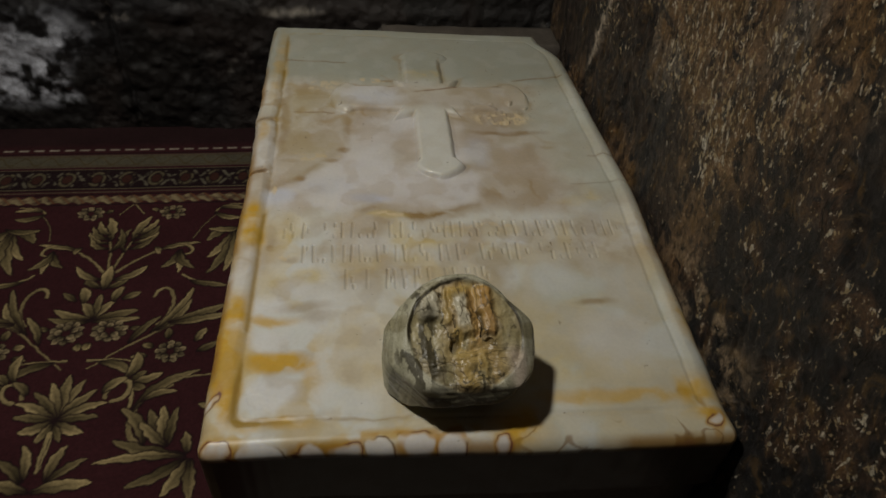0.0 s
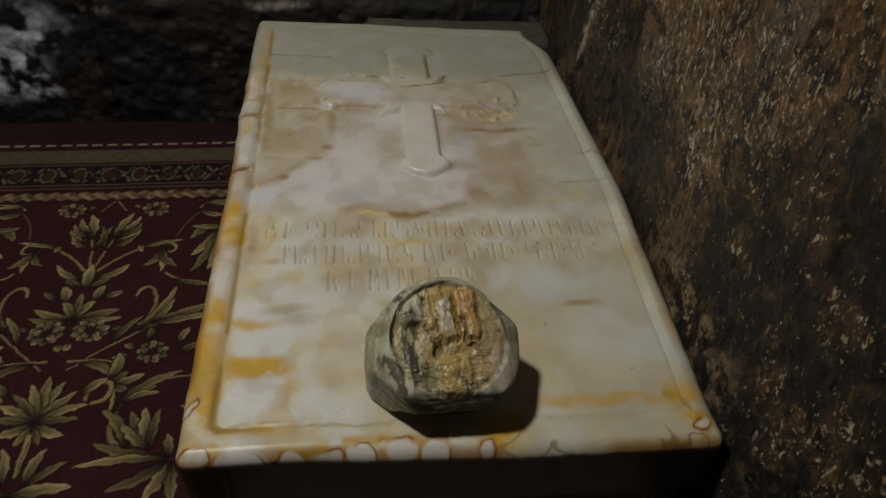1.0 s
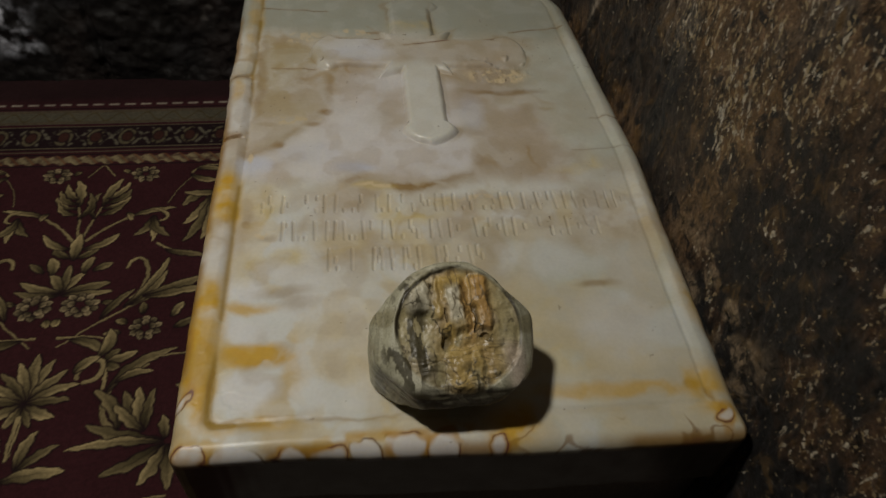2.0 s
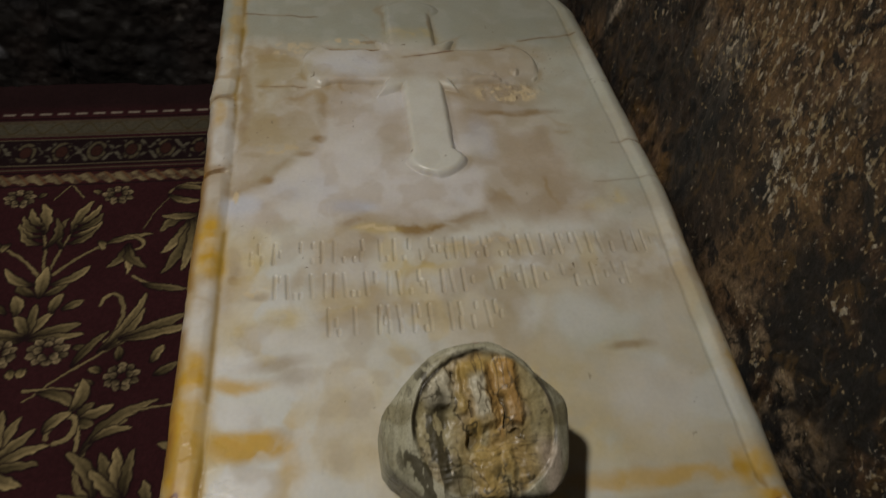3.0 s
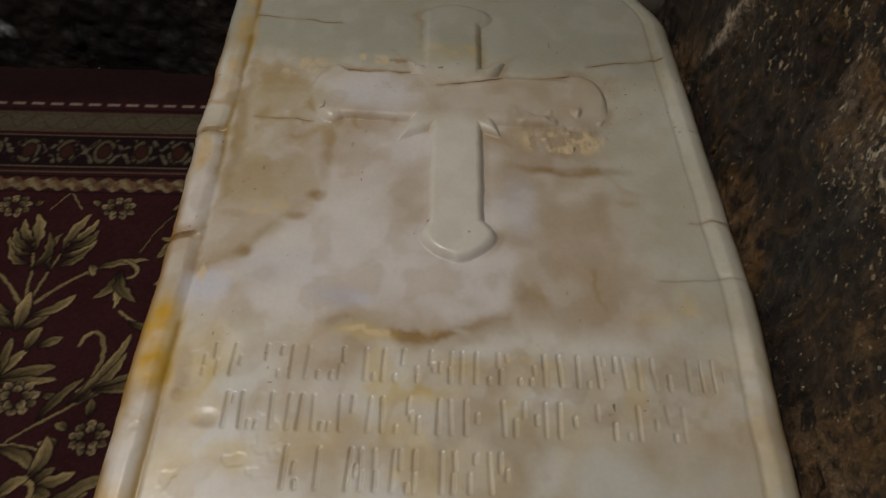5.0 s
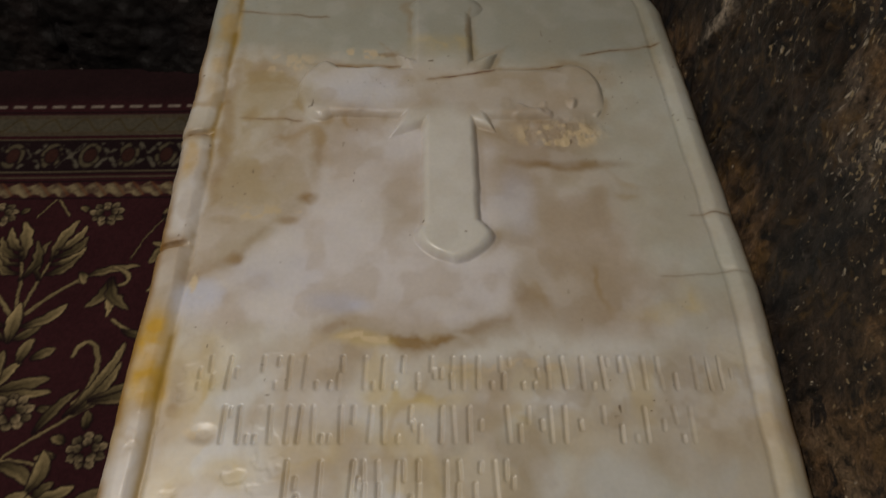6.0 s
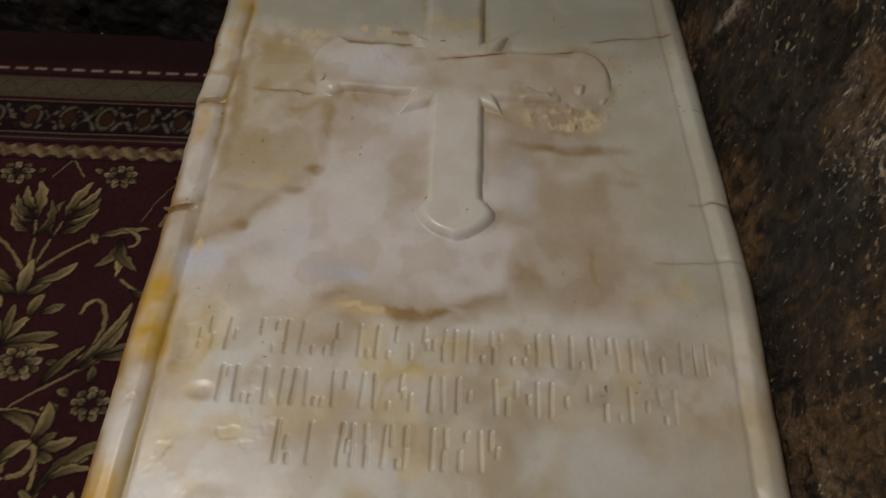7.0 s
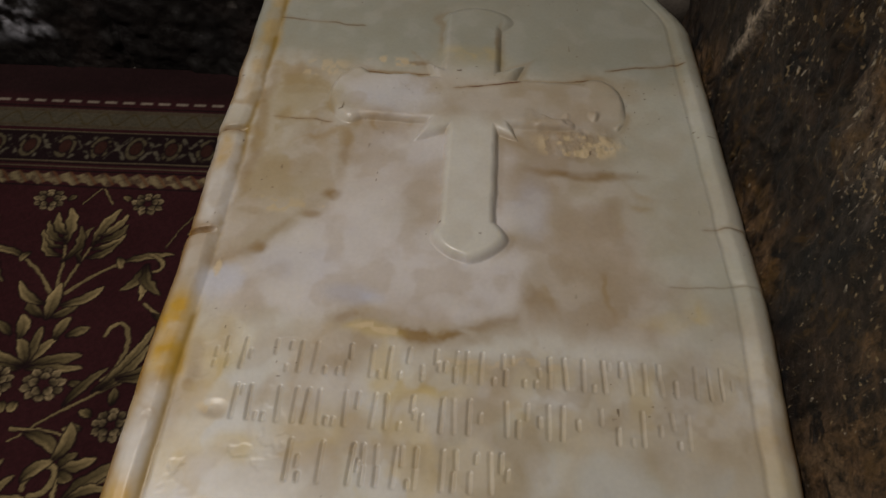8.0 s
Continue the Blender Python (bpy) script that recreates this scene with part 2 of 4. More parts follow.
    dense = np.maximum(dense, near_dark * np.maximum(0.12, 0.72 * clots))
    c = mix(c, (0.52, 0.43, 0.33), 0.85 * seam)
    c = mix(c, (0.30, 0.22, 0.14), foot * smooth(0.4, 0.6, fbm(y * 30, z * 30, 3, 131)))
    v, f, rim = skirted(x, plan_y, plan_z, 1.05, axis=0)
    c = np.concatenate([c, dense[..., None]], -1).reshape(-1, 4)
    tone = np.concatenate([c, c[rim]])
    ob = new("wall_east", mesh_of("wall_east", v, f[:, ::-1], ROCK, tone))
    return tagged(ob, "rough brown tooled stone wall with soot, ochre and pale lime flakes", "wall", kind="structure")


def far_wall():
    """The soot-blackened wall at the head of the tomb, with a worn course that stands out and a patch of old whitewash."""
    xs, zs = steps(-1.75, 1.0, -0.85, 0.76, 0.005, 0.06), steps(-0.05, 2.75, 0.0, 0.62, 0.005, 0.06)
    x, z = np.meshgrid(xs, zs)
    edge = 0.352 + 0.03 * (fbm(x * 9, x * 0 + 4, 4, 3) - 0.5) + 0.02 * smooth(0.0, 0.12, x) - 0.02 * smooth(0.25, 0.5, x)
    course = smooth(edge + 0.03, edge - 0.012, z)
    joint = smooth(0.012, 0.0, np.abs(x + 0.43 + 0.02 * (fbm(z * 12, z * 0, 3, 9) - 0.5))) * course
    y = 1.297 - 0.009 * course - 0.030 * fbm(x * 5, z * 5, 4, 13) - 0.016 * fbm(x * 30, z * 30, 3, 17) + 0.016 * joint
    c = np.zeros(x.shape + (3,)) + (0.010, 0.0085, 0.008)
    c = mix(c, (0.019, 0.014, 0.0125), smooth(0.45, 0.65, fbm(x * 8, z * 8, 4, 23)))
    c = mix(c, (0.010, 0.009, 0.010), smooth(0.45, 0.62, fbm(x * 4 + 3, z * 4, 4, 27)))
    wash = smooth(-0.50, -0.66, x + 0.22 * (fbm(x * 13, z * 13, 4, 33) - 0.5)) * smooth(0.36, 0.22, z + 0.2 * (fbm(x * 9, z * 9, 4, 37) - 0.5)) * smooth(0.05, 0.12, z)
    c = mix(c, (0.60, 0.62, 0.70), 0.9 * wash * smooth(0.38, 0.6, fbm(x * 26, z * 26, 4, 43)))
    spots = smooth(0.66, 0.75, fbm(x * 40, z * 40, 3, 47)) * smooth(0.5, 0.6, fbm(x * 5, z * 5, 2, 49))
    c = mix(c, (0.16, 0.145, 0.13), 0.5 * spots)
    chip = smooth(0.018, 0.0, np.abs(z - edge)) * smooth(0.42, 0.6, fbm(x * 22, z * 22, 3, 53)) * smooth(0.12, 0.03, np.abs(x - 0.04))
    c = mix(c, (0.30, 0.27, 0.23), 0.8 * chip)
    v, f, rim = skirted(x, y, z, 1.7, axis=1)
    tone = np.concatenate([c.reshape(-1, 3), c.reshape(-1, 3)[rim]])
    ob = new("wall_north", mesh_of("wall_north", v, f, SMOKED, tone))
    return tagged(ob, "soot-blackened stone wall with a patch of old whitewash", "wall", kind="structure")


near_wall()
far_wall()
tagged(new("wall_west", block("wall_west", (-2.1, -1.7, -0.05), (-1.75, 1.3, 2.75), SOOT, 0, 24, 0.03, 2)), "dark sooty stone wall closing the chamber", "wall", kind="structure")
tagged(new("wall_south", block("wall_south", (-2.1, -2.05, -0.05), (1.05, -1.7, 2.75), SOOT, 0, 24, 0.03, 3)), "dark sooty stone wall closing the chamber", "wall", kind="structure")
tagged(new("ceiling", block("ceiling", (-2.1, -2.05, 2.75), (1.05, 1.7, 3.0), SOOT, 0, 24, 0.03, 4)), "blackened stone vault above the tomb", "ceiling", kind="structure")
tagged(new("floor", block("floor", (-2.1, -2.05, -0.25), (1.05, 1.7, -0.014), SLATE, 0.004)), "worn grey stone floor under the carpet", "floor", kind="structure")

# stone ledge between the slab's head and the walls
ledge = tagged(new("ledge", block("ledge", (0.26, 1.155, -0.01), (0.755, 1.262, 0.326), LEDGE, 0, 9, 0.006, 5)), "rough grey stone ledge behind the head of the slab", "ledge", kind="structure")


# ---- the tomb slab ----
LINE_1 = "73- 73. 85' 88, 104| 114- 142' 158^ 158. 172| 189| 203. 218. 227, 232' 256| 276| 266. 290. 298' 316, 316. 330' 335- 342- 354' 354, 367| 383| 399. 409' 412, 421^ 434. 447. 452- 463' 463, 482| 502| 514. 527| 532^ 545' 557| 573| 589' 592, 608, 631| 647| 660| 671-"
LINE_2 = "107| 112^ 125| 134. 142. 158| 176| 188| 204| 213. 221. 234| 246' 264| 280| 295. 307' 312- 319, 341| 356| 372| 384- 415| 427, 436' 452- 461| 476| 495- 520' 538, 554. 566| 585- 601' 605. 616|"
LINE_3 = "180| 189- 193. 215| 247| 261' 261, 254- 276' 276, 294| 303' 317' 317, 310. 346| 358, 362' 376, 381^ 399| 409' 415-"
BARS = {"|": (0.0, 1.0), "'": (0.55, 1.0), ",": (0.0, 0.45), ".": (0.0, 0.16), "-": (0.35, 0.6), "^": (0.75, 0.95)}


def carved(x, y):
    """How deep the worn lettering is cut: plain bars in three lines."""
    cut = np.zeros_like(x)
    for text, base, tall in ((LINE_1, 0.4135, 0.037), (LINE_2, 0.3535, 0.038), (LINE_3, 0.2905, 0.042)):
        for k, word in enumerate(text.split()):
            at, (lo, hi) = int(word[:-1]) / 1000, BARS[word[-1]]
            y0, y1 = base + tall * lo, base + tall * hi
            rows, cols = (y[:, 0] > y0 - 0.012) & (y[:, 0] < y1 + 0.012), (x[0] > at - 0.02) & (x[0] < at + 0.02)
            box = np.ix_(rows, cols)
            lean = at + 0.05 * (y[box] - base) * math.sin(k * 2.1)
            d = np.hypot(x[box] - lean, np.maximum(np.maximum(y0 - y[box], y[box] - y1), 0))
            cut[box] = np.maximum(cut[box], smooth(0.0034, 0.0008, d) * (0.75 + 0.25 * math.sin(k * 3.7)))
    return cut


def cross(x, y):
    """The raised cross in plan: distance from its outline, positive inside."""
    def bar(x0, x1, y0, y1, round_by):
        dx, dy = np.abs(x - (x0 + x1) / 2) - (x1 - x0) / 2 + round_by, np.abs(y - (y0 + y1) / 2) - (y1 - y0) / 2 + round_by
        return round_by - np.hypot(np.maximum(dx, 0), np.maximum(dy, 0)) - np.minimum(np.maximum(dx, dy), 0)

    def lobe(cx, cy, rx, ry, power=2.0):
        return (1 - (np.abs((x - cx) / rx) ** power + np.abs((y - cy) / ry) ** power) ** (1 / power)) * min(rx, ry)

    shape = bar(0.319, 0.394, 0.62, 0.88, 0.004)
    shape = np.maximum(shape, bar(0.303, 0.393, 0.88, 1.07, 0.006))
    shape = np.maximum(shape, bar(0.165, 0.555, 0.818, 0.913, 0.006))
    shape = np.maximum(shape, lobe(0.176, 0.868, 0.039, 0.057, 1.7))
    shape = np.maximum(shape, lobe(0.543, 0.868, 0.040, 0.058, 1.9))
    shape = np.maximum(shape, lobe(0.3605, 0.616, 0.050, 0.039, 1.55))
    shape = np.maximum(shape, lobe(0.355, 1.056, 0.056, 0.031, 1.8))
    # the four points of the star at the crossing
    for sx, sy, reach in ((-1, 1, 0.108), (1, 1, 0.110), (1, -1, 0.100), (-1, -1, 0.114)):
        along = ((x - 0.353) * sx * 0.68 + (y - 0.866) * sy * 0.73)
        across = np.abs((x - 0.353) * sy * 0.73 - (y - 0.866) * sx * 0.68)
        shape = np.maximum(shape, np.minimum(0.046 * (1 - along / reach) - across, along + 0.02) * 0.8)
    return shape


# stains as (x, y, reach in x, reach in y, strength)
ORANGE = [(0.012, 0.462, 0.016, 0.042, 1.0), (0.026, 0.412, 0.014, 0.030, 0.7), (0.010, 0.225, 0.024, 0.05, 0.85), (0.004, 0.155, 0.022, 0.06, 0.9), (0.083, 0.147, 0.055, 0.018, 0.9), (0.062, 0.227, 0.036, 0.011, 0.6), (0.020, 0.090, 0.013, 0.045, 0.8), (0.075, 0.040, 0.06, 0.010, 0.5), (0.425, 0.020, 0.036, 0.030, 0.75), (0.58, 0.066, 0.12, 0.012, 0.5), (0.690, 0.070, 0.028, 0.025, 0.6), (0.705, 0.030, 0.03, 0.016, 0.7), (0.722, 0.21, 0.018, 0.045, 0.45), (0.018, 1.00, 0.016, 0.14, 0.4), (0.004, 0.735, 0.012, 0.030, 0.45), (0.135, 0.13, 0.016, 0.05, 0.35)]
YELLOW = [(0.312, 0.406, 0.045, 0.020, 0.75), (0.123, 0.322, 0.032, 0.018, 0.6), (0.075, 0.435, 0.028, 0.030, 0.55), (0.355, 0.428, 0.030, 0.018, 0.5), (0.20, 0.345, 0.04, 0.022, 0.45), (0.295, 0.355, 0.028, 0.020, 0.4), (0.455, 0.425, 0.03, 0.016, 0.4), (0.600, 0.505, 0.030, 0.012, 0.7), (0.645, 0.525, 0.014, 0.022, 0.6), (0.52, 0.12, 0.12, 0.030, 0.4), (0.22, 0.18, 0.05, 0.09, 0.3), (0.47, 0.20, 0.05, 0.06, 0.25), (0.35, 0.96, 0.045, 0.020, 0.6), (0.055, 0.30, 0.02, 0.03, 0.5), (0.245, 0.472, 0.04, 0.010, 0.7)]
BROWN = [(0.004, 0.600, 0.024, 0.010, 0.9), (0.004, 0.779, 0.022, 0.008, 0.8), (0.070, 0.640, 0.020, 0.006, 0.5), (0.205, 0.920, 0.05, 0.004, 0.5), (0.088, 0.362, 0.014, 0.008, 0.6), (0.043, 0.345, 0.008, 0.03, 0.4), (0.027, 0.070, 0.005, 0.026, 1.0), (0.075, 0.047, 0.05, 0.003, 0.8), (0.180, 0.047, 0.10, 0.0025, 0.5), (0.520, 0.736, 0.065, 0.009, 0.9), (0.168, 0.678, 0.012, 0.008, 1.0), (0.093, 0.584, 0.010, 0.010, 1.0), (0.145, 0.640, 0.014, 0.007, 0.8), (0.118, 0.253, 0.035, 0.010, 0.6), (0.135, 0.233, 0.03, 0.012, 0.5), (0.583, 0.246, 0.030, 0.007, 0.75), (0.036, 0.556, 0.012, 0.010, 0.9), (0.050, 0.410, 0.008, 0.028, 0.8), (0.046, 0.80, 0.009, 0.12, 1.0), (0.678, 0.071, 0.012, 0.007, 1.0), (0.694, 0.055, 0.004, 0.014, 0.9), (0.177, 0.74, 0.008, 0.04, 0.5), (0.265, 0.945, 0.020, 0.004, 0.8), (0.395, 0.985, 0.005, 0.05, 0.6)]
TAN = [(0.51, 0.66, 0.09, 0.06, 0.30), (0.52, 0.54, 0.06, 0.05, 0.60), (0.455, 0.545, 0.025, 0.045, 0.7), (0.10, 0.71, 0.08, 0.08, 0.45), (0.245, 0.935, 0.06, 0.02, 0.55), (0.46, 0.43, 0.10, 0.020, 0.6), (0.22, 0.44, 0.05, 0.03, 0.6), (0.545, 0.785, 0.065, 0.04, 0.7), (0.12, 0.90, 0.07, 0.06, 0.35), (0.29, 0.645, 0.020, 0.028, 0.5), (0.445, 0.70, 0.03, 0.035, 0.35), (0.35, 0.32, 0.12, 0.05, 0.3), (0.555, 0.29, 0.015, 0.05, 0.35), (0.16, 0.37, 0.05, 0.03, 0.4), (0.49, 0.88, 0.05, 0.025, 0.5), (0.43, 0.28, 0.10, 0.03, 0.3)]
WHITE = [(0.079, 0.090, 0.036, 0.030, 1.0), (0.062, 0.186, 0.030, 0.018, 0.9), (0.058, 0.262, 0.035, 0.020, 0.9), (0.19, 0.23, 0.07, 0.07, 0.35), (0.60, 0.17, 0.07, 0.06, 0.5), (0.018, 0.66, 0.020, 0.050, 0.75), (0.100, 0.295, 0.03, 0.018, 0.5), (0.02, 0.335, 0.022, 0.05, 0.6), (0.23, 0.865, 0.06, 0.035, 0.6), (0.36, 0.70, 0.035, 0.12, 0.5), (0.475, 0.40, 0.02, 0.014, 0.5), (0.225, 0.395, 0.03, 0.02, 0.5), (0.64, 0.34, 0.05, 0.12, 0.3)]
BLUE = [(0.055, 0.528, 0.026, 0.022, 1.0), (0.217, 0.520, 0.035, 0.014, 0.9), (0.235, 0.86, 0.05, 0.03, 0.4), (0.445, 0.67, 0.022, 0.05, 0.5), (0.14, 0.56, 0.05, 0.03, 0.4)]
# pale cells with thin brown outlines along the near moulding
CELLS = [(0.065, 0.004, 0.032, 0.010), (0.134, -0.002, 0.026, 0.011), (0.182, -0.004, 0.020, 0.012), (0.226, 0.000, 0.020, 0.014), (0.279, 0.008, 0.026, 0.018), (0.322, 0.006, 0.017, 0.016), (0.392, -0.002, 0.014, 0.013), (0.700, 0.022, 0.013, 0.013), (0.002, 0.080, 0.010, 0.020), (0.016, 0.012, 0.016, 0.012)]
# outline of the white cloud about the foot of the cross
CLOUD = [(0.036, 0.548), (0.091, 0.578), (0.126, 0.628), (0.164, 0.672), (0.183, 0.709), (0.190, 0.790), (0.250, 0.815), (0.36, 0.80), (0.425, 0.765), (0.430, 0.70), (0.428, 0.63), (0.441, 0.579), (0.434, 0.536), (0.414, 0.507), (0.380, 0.494), (0.347, 0.484), (0.320, 0.478), (0.278, 0.486), (0.242, 0.499), (0.202, 0.488), (0.14, 0.478), (0.06, 0.484), (0.036, 0.505)]


def inside_of(x, y, outline):
    """Distance from a closed outline, positive inside it."""
    far, odd = np.full(x.shape, 9.0), np.zeros(x.shape, bool)
    for (ax, ay), (bx, by) in zip(outline, outline[1:] + outline[:1]):
        ex, ey = bx - ax, by - ay
        t = np.clip(((x - ax) * ex + (y - ay) * ey) / (ex * ex + ey * ey), 0, 1)
        far = np.minimum(far, np.hypot(x - ax - t * ex, y - ay - t * ey))
        if abs(ey) > 1e-9:
            odd ^= ((ay > y) != (by > y)) & (x < ax + (y - ay) * ex / ey)
    return np.where(odd, far, -far)


def marble_tone(x, y, edge, outer, shape):
    """The slab's colours: cloudy cream, with rust, brown and bluish patches where they lie on this slab, and some shade
    painted in.
    """
    wx = x + 0.016 * (fbm(x * 28, y * 28, 4, 3) - 0.5) + 0.012 * (fbm(x * 9, y * 9, 2, 4) - 0.5)
    wy = y + 0.016 * (fbm(x * 28, y * 28, 4, 13) - 0.5) + 0.012 * (fbm(x * 9, y * 9, 2, 14) - 0.5)

    def patches(spots, hard):
        m = np.zeros_like(x)
        for cx, cy, rx, ry, s in spots:
            d = np.hypot((wx - cx) / rx, (wy - cy) / ry)
            m = np.maximum(m, s * smooth(1 + hard, 1 - hard, d))
        return m

    c = np.zeros(x.shape + (3,)) + (0.565, 0.550, 0.465)
    cloud = fbm(wx * 9, wy * 9, 3, 21, 0.4)
    mottle = fbm(wx * 30, wy * 30, 3, 45, 0.4)
    bx = x + 0.030 * (fbm(x * 22, y * 22, 4, 3) - 0.5) + 0.05 * (fbm(x * 8, y * 8, 2, 4) - 0.5)
    by = y + 0.030 * (fbm(x * 22, y * 22, 4, 13) - 0.5) + 0.05 * (fbm(x * 8, y * 8, 2, 14) - 0.5)
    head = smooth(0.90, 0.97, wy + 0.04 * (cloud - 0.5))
    flank = smooth(0.54, 0.66, bx + 0.16 * (cloud - 0.5)) * smooth(0.40, 0.56, by)
    foot = smooth(0.44, 0.52, wx - 0.25 * (wy - 0.3)) * smooth(0.40, 0.30, wy)
    pale = np.maximum(np.maximum(head, flank), foot)
    c = mix(c, (0.47, 0.40, 0.31), (0.25 + 0.35 * smooth(0.28, 0.42, y)) * smooth(0.40, 0.66, cloud) * (1 - pale))
    c = mix(c, (0.63, 0.61, 0.56), 0.65 * smooth(0.5, 0.36, cloud))
    # rosy tan field between the lettering and the arms of the cross
    field = smooth(0.46, 0.50, wy) * smooth(0.90, 0.82, wy) * (1 - 0.85 * pale)
    c = mix(c, (0.455, 0.375, 0.295), field * (0.22 + 0.38 * smooth(0.30, 0.68, fbm(wx * 12, wy * 12, 3, 25, 0.4))))
    # the white cloud and its brown rim, darkest along the near side and in the bay
    white = inside_of(0.6 * x + 0.4 * wx, 0.6 * y + 0.4 * wy, CLOUD) + 0.018 * (fbm(x * 45, y * 45, 4, 29) - 0.5)
    c = mix(c, (0.605, 0.575, 0.545), smooth(-0.012, 0.024, white + 0.016 * (mottle - 0.5)) * (0.60 + 0.4 * smooth(0.62, 0.4, cloud)))
    c = mix(c, (0.405, 0.330, 0.225), patches(TAN, 0.6) * (0.45 + 0.65 * mottle) * (1 - 0.8 * smooth(-0.004, 0.012, white) * smooth(0.64, 0.60, y)))
    c = mix(c, (0.505, 0.500, 0.425), 0.75 * pale)
    # greenish grey head end, also darkened to paint in the lamp's falloff
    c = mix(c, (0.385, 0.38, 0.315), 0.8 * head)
    near_rim = smooth(0.54, 0.50, y) * smooth(0.18, 0.215, x) * smooth(0.46, 0.42, x)
    bay_rim = smooth(0.52, 0.56, y) * smooth(0.74, 0.68, y) * smooth(0.20, 0.17, x)
    side_rim = smooth(0.42, 0.44, x) * smooth(0.50, 0.53, y) * smooth(0.66, 0.60, y)
    rim_at = 0.75 * np.exp(-((white + 0.005) / 0.0075) ** 2) + 0.55 * np.exp(-((white + 0.014) / 0.014) ** 2)
    rim_noise = 0.15 + 1.0 * smooth(0.34, 0.62, fbm(bx * 20, by * 20, 4, 27))
    c = mix(c, (0.30, 0.205, 0.095), np.clip(rim_at * rim_noise * (0.85 * near_rim * (1 - 0.6 * smooth(0.33, 0.40, x)) + 0.26 * bay_rim + 0.15 * side_rim), 0, 0.9))
    # the cross: creamy stem and foot, bluish left arm, worn tan right arm
    raised = smooth(-0.002, 0.008, shape)
    stem = raised * smooth(0.075, 0.055, np.abs(x - 0.357)) * smooth(0.84, 0.80, y)
    c = mix(c, (0.59, 0.575, 0.505), 0.85 * stem)
    c = mix(c, (0.56, 0.53, 0.50), 0.7 * raised * smooth(0.33, 0.28, x) * smooth(0.5, 0.62, fbm(x * 16, y * 22, 3, 97)))
    c = mix(c, (0.47, 0.41, 0.32), 0.55 * raised * smooth(0.44, 0.50, x) * smooth(0.4, 0.6, fbm(x * 20, y * 26, 3, 98)))
    # shade beside the cross's right and far edges, painted tan and broken up
    cross_shade = np.exp(-((shape + 0.005) / 0.005) ** 2) * smooth(0.35, 0.6, fbm(x * 17, y * 17, 3, 99))
    c = mix(c, (0.38, 0.30, 0.19), 0.5 * cross_shade * np.maximum(smooth(0.38, 0.41, x), smooth(0.87, 0.90, y)))
    # rust and white clouds of the near left quarter, and cream ones all over the foot of the slab
    cell = fbm(bx * 15, by * 13, 2, 101)
    near_left = smooth(0.26, 0.06, x) * smooth(0.50, 0.40, y)
    c = mix(c, (0.60, 0.60, 0.565), 0.75 * smooth(0.46, 0.60, cell) * near_left)
    c = mix(c, (0.55, 0.42, 0.19), 0.62 * smooth(0.52, 0.38, cell) * near_left)
    c = mix(c, (0.60, 0.595, 0.56), 0.5 * smooth(0.46, 0.64, cell) * smooth(0.42, 0.30, y))
    c = mix(c, (0.50, 0.425, 0.30), 0.45 * smooth(0.54, 0.34, cell) * smooth(0.46, 0.36, y))
    cream = fbm(bx * 17, by * 17, 4, 35)
    c = mix(c, (0.57, 0.475, 0.28), 0.5 * smooth(0.52, 0.66, cream) * smooth(0.50, 0.44, y) * (1 - 0.5 * foot))
    bead = smooth(0.045, 0.030, x) * smooth(0.54, 0.46, y)
    c = mix(c, (0.545, 0.385, 0.15), 0.62 * bead * smooth(0.40, 0.56, fbm(bx * 14, by * 9, 3, 37)) * (1 - 0.7 * smooth(0.27, 0.30, y) * smooth(0.40, 0.37, y)))
    c = mix(c, (0.42, 0.33, 0.22), 0.50 * smooth(0.46, 0.72, fbm(bx * 12 + 5, by * 12, 3, 38, 0.4)) * smooth(0.24, 0.34, y) * smooth(0.56, 0.46, y))
    c = mix(c, (0.44, 0.36, 0.25), 0.24 * smooth(0.45, 0.72, fbm(bx * 14 + 9, by * 14, 3, 40, 0.4)) * smooth(0.44, 0.52, y) * (1 - 0.6 * head))
    c = mix(c, (0.625, 0.61, 0.58), patches(WHITE, 0.4))
    c = mix(c, (0.525, 0.53, 0.58), 0.9 * patches(BLUE, 0.6))
    c = mix(c, (0.31, 0.215, 0.105), 0.85 * patches(BROWN, 0.7) * (0.6 + 0.5 * mottle))
    c = mix(c, (0.575, 0.475, 0.255), patches(YELLOW, 0.7) * (0.35 + 0.8 * smooth(0.35, 0.6, fbm(wx * 30, wy * 30, 3, 35))))
    c = mix(c, (0.55, 0.365, 0.105), np.clip(patches(ORANGE, 0.6) * (0.55 + 0.7 * smooth(0.3, 0.6, fbm(wx * 38, wy * 38, 3, 41))), 0, 0.95))
    c = mix(c, (0.63, 0.61, 0.565), 0.28 * smooth(0.48, 0.70, mottle) * (1 - 0.6 * pale))
    c = mix(c, (0.42, 0.345, 0.24), 0.26 * smooth(0.50, 0.30, mottle) * (1 - 0.8 * pale))
    for shift, scale, where in ((61, 11, smooth(0.60, 0.66, y) * smooth(0.97, 0.90, y) * smooth(0.32, 0.22, x)), (65, 10, smooth(0.30, 0.34, y) * smooth(0.50, 0.46, y) * smooth(0.55, 0.40, x)), (69, 9, smooth(0.48, 0.56, y) * smooth(0.80, 0.72, y) * smooth(0.42, 0.47, x) * smooth(0.66, 0.58, x))):
        thread = np.abs(fbm(bx * scale + 3, by * scale, 3, shift, 0.45) - 0.5)
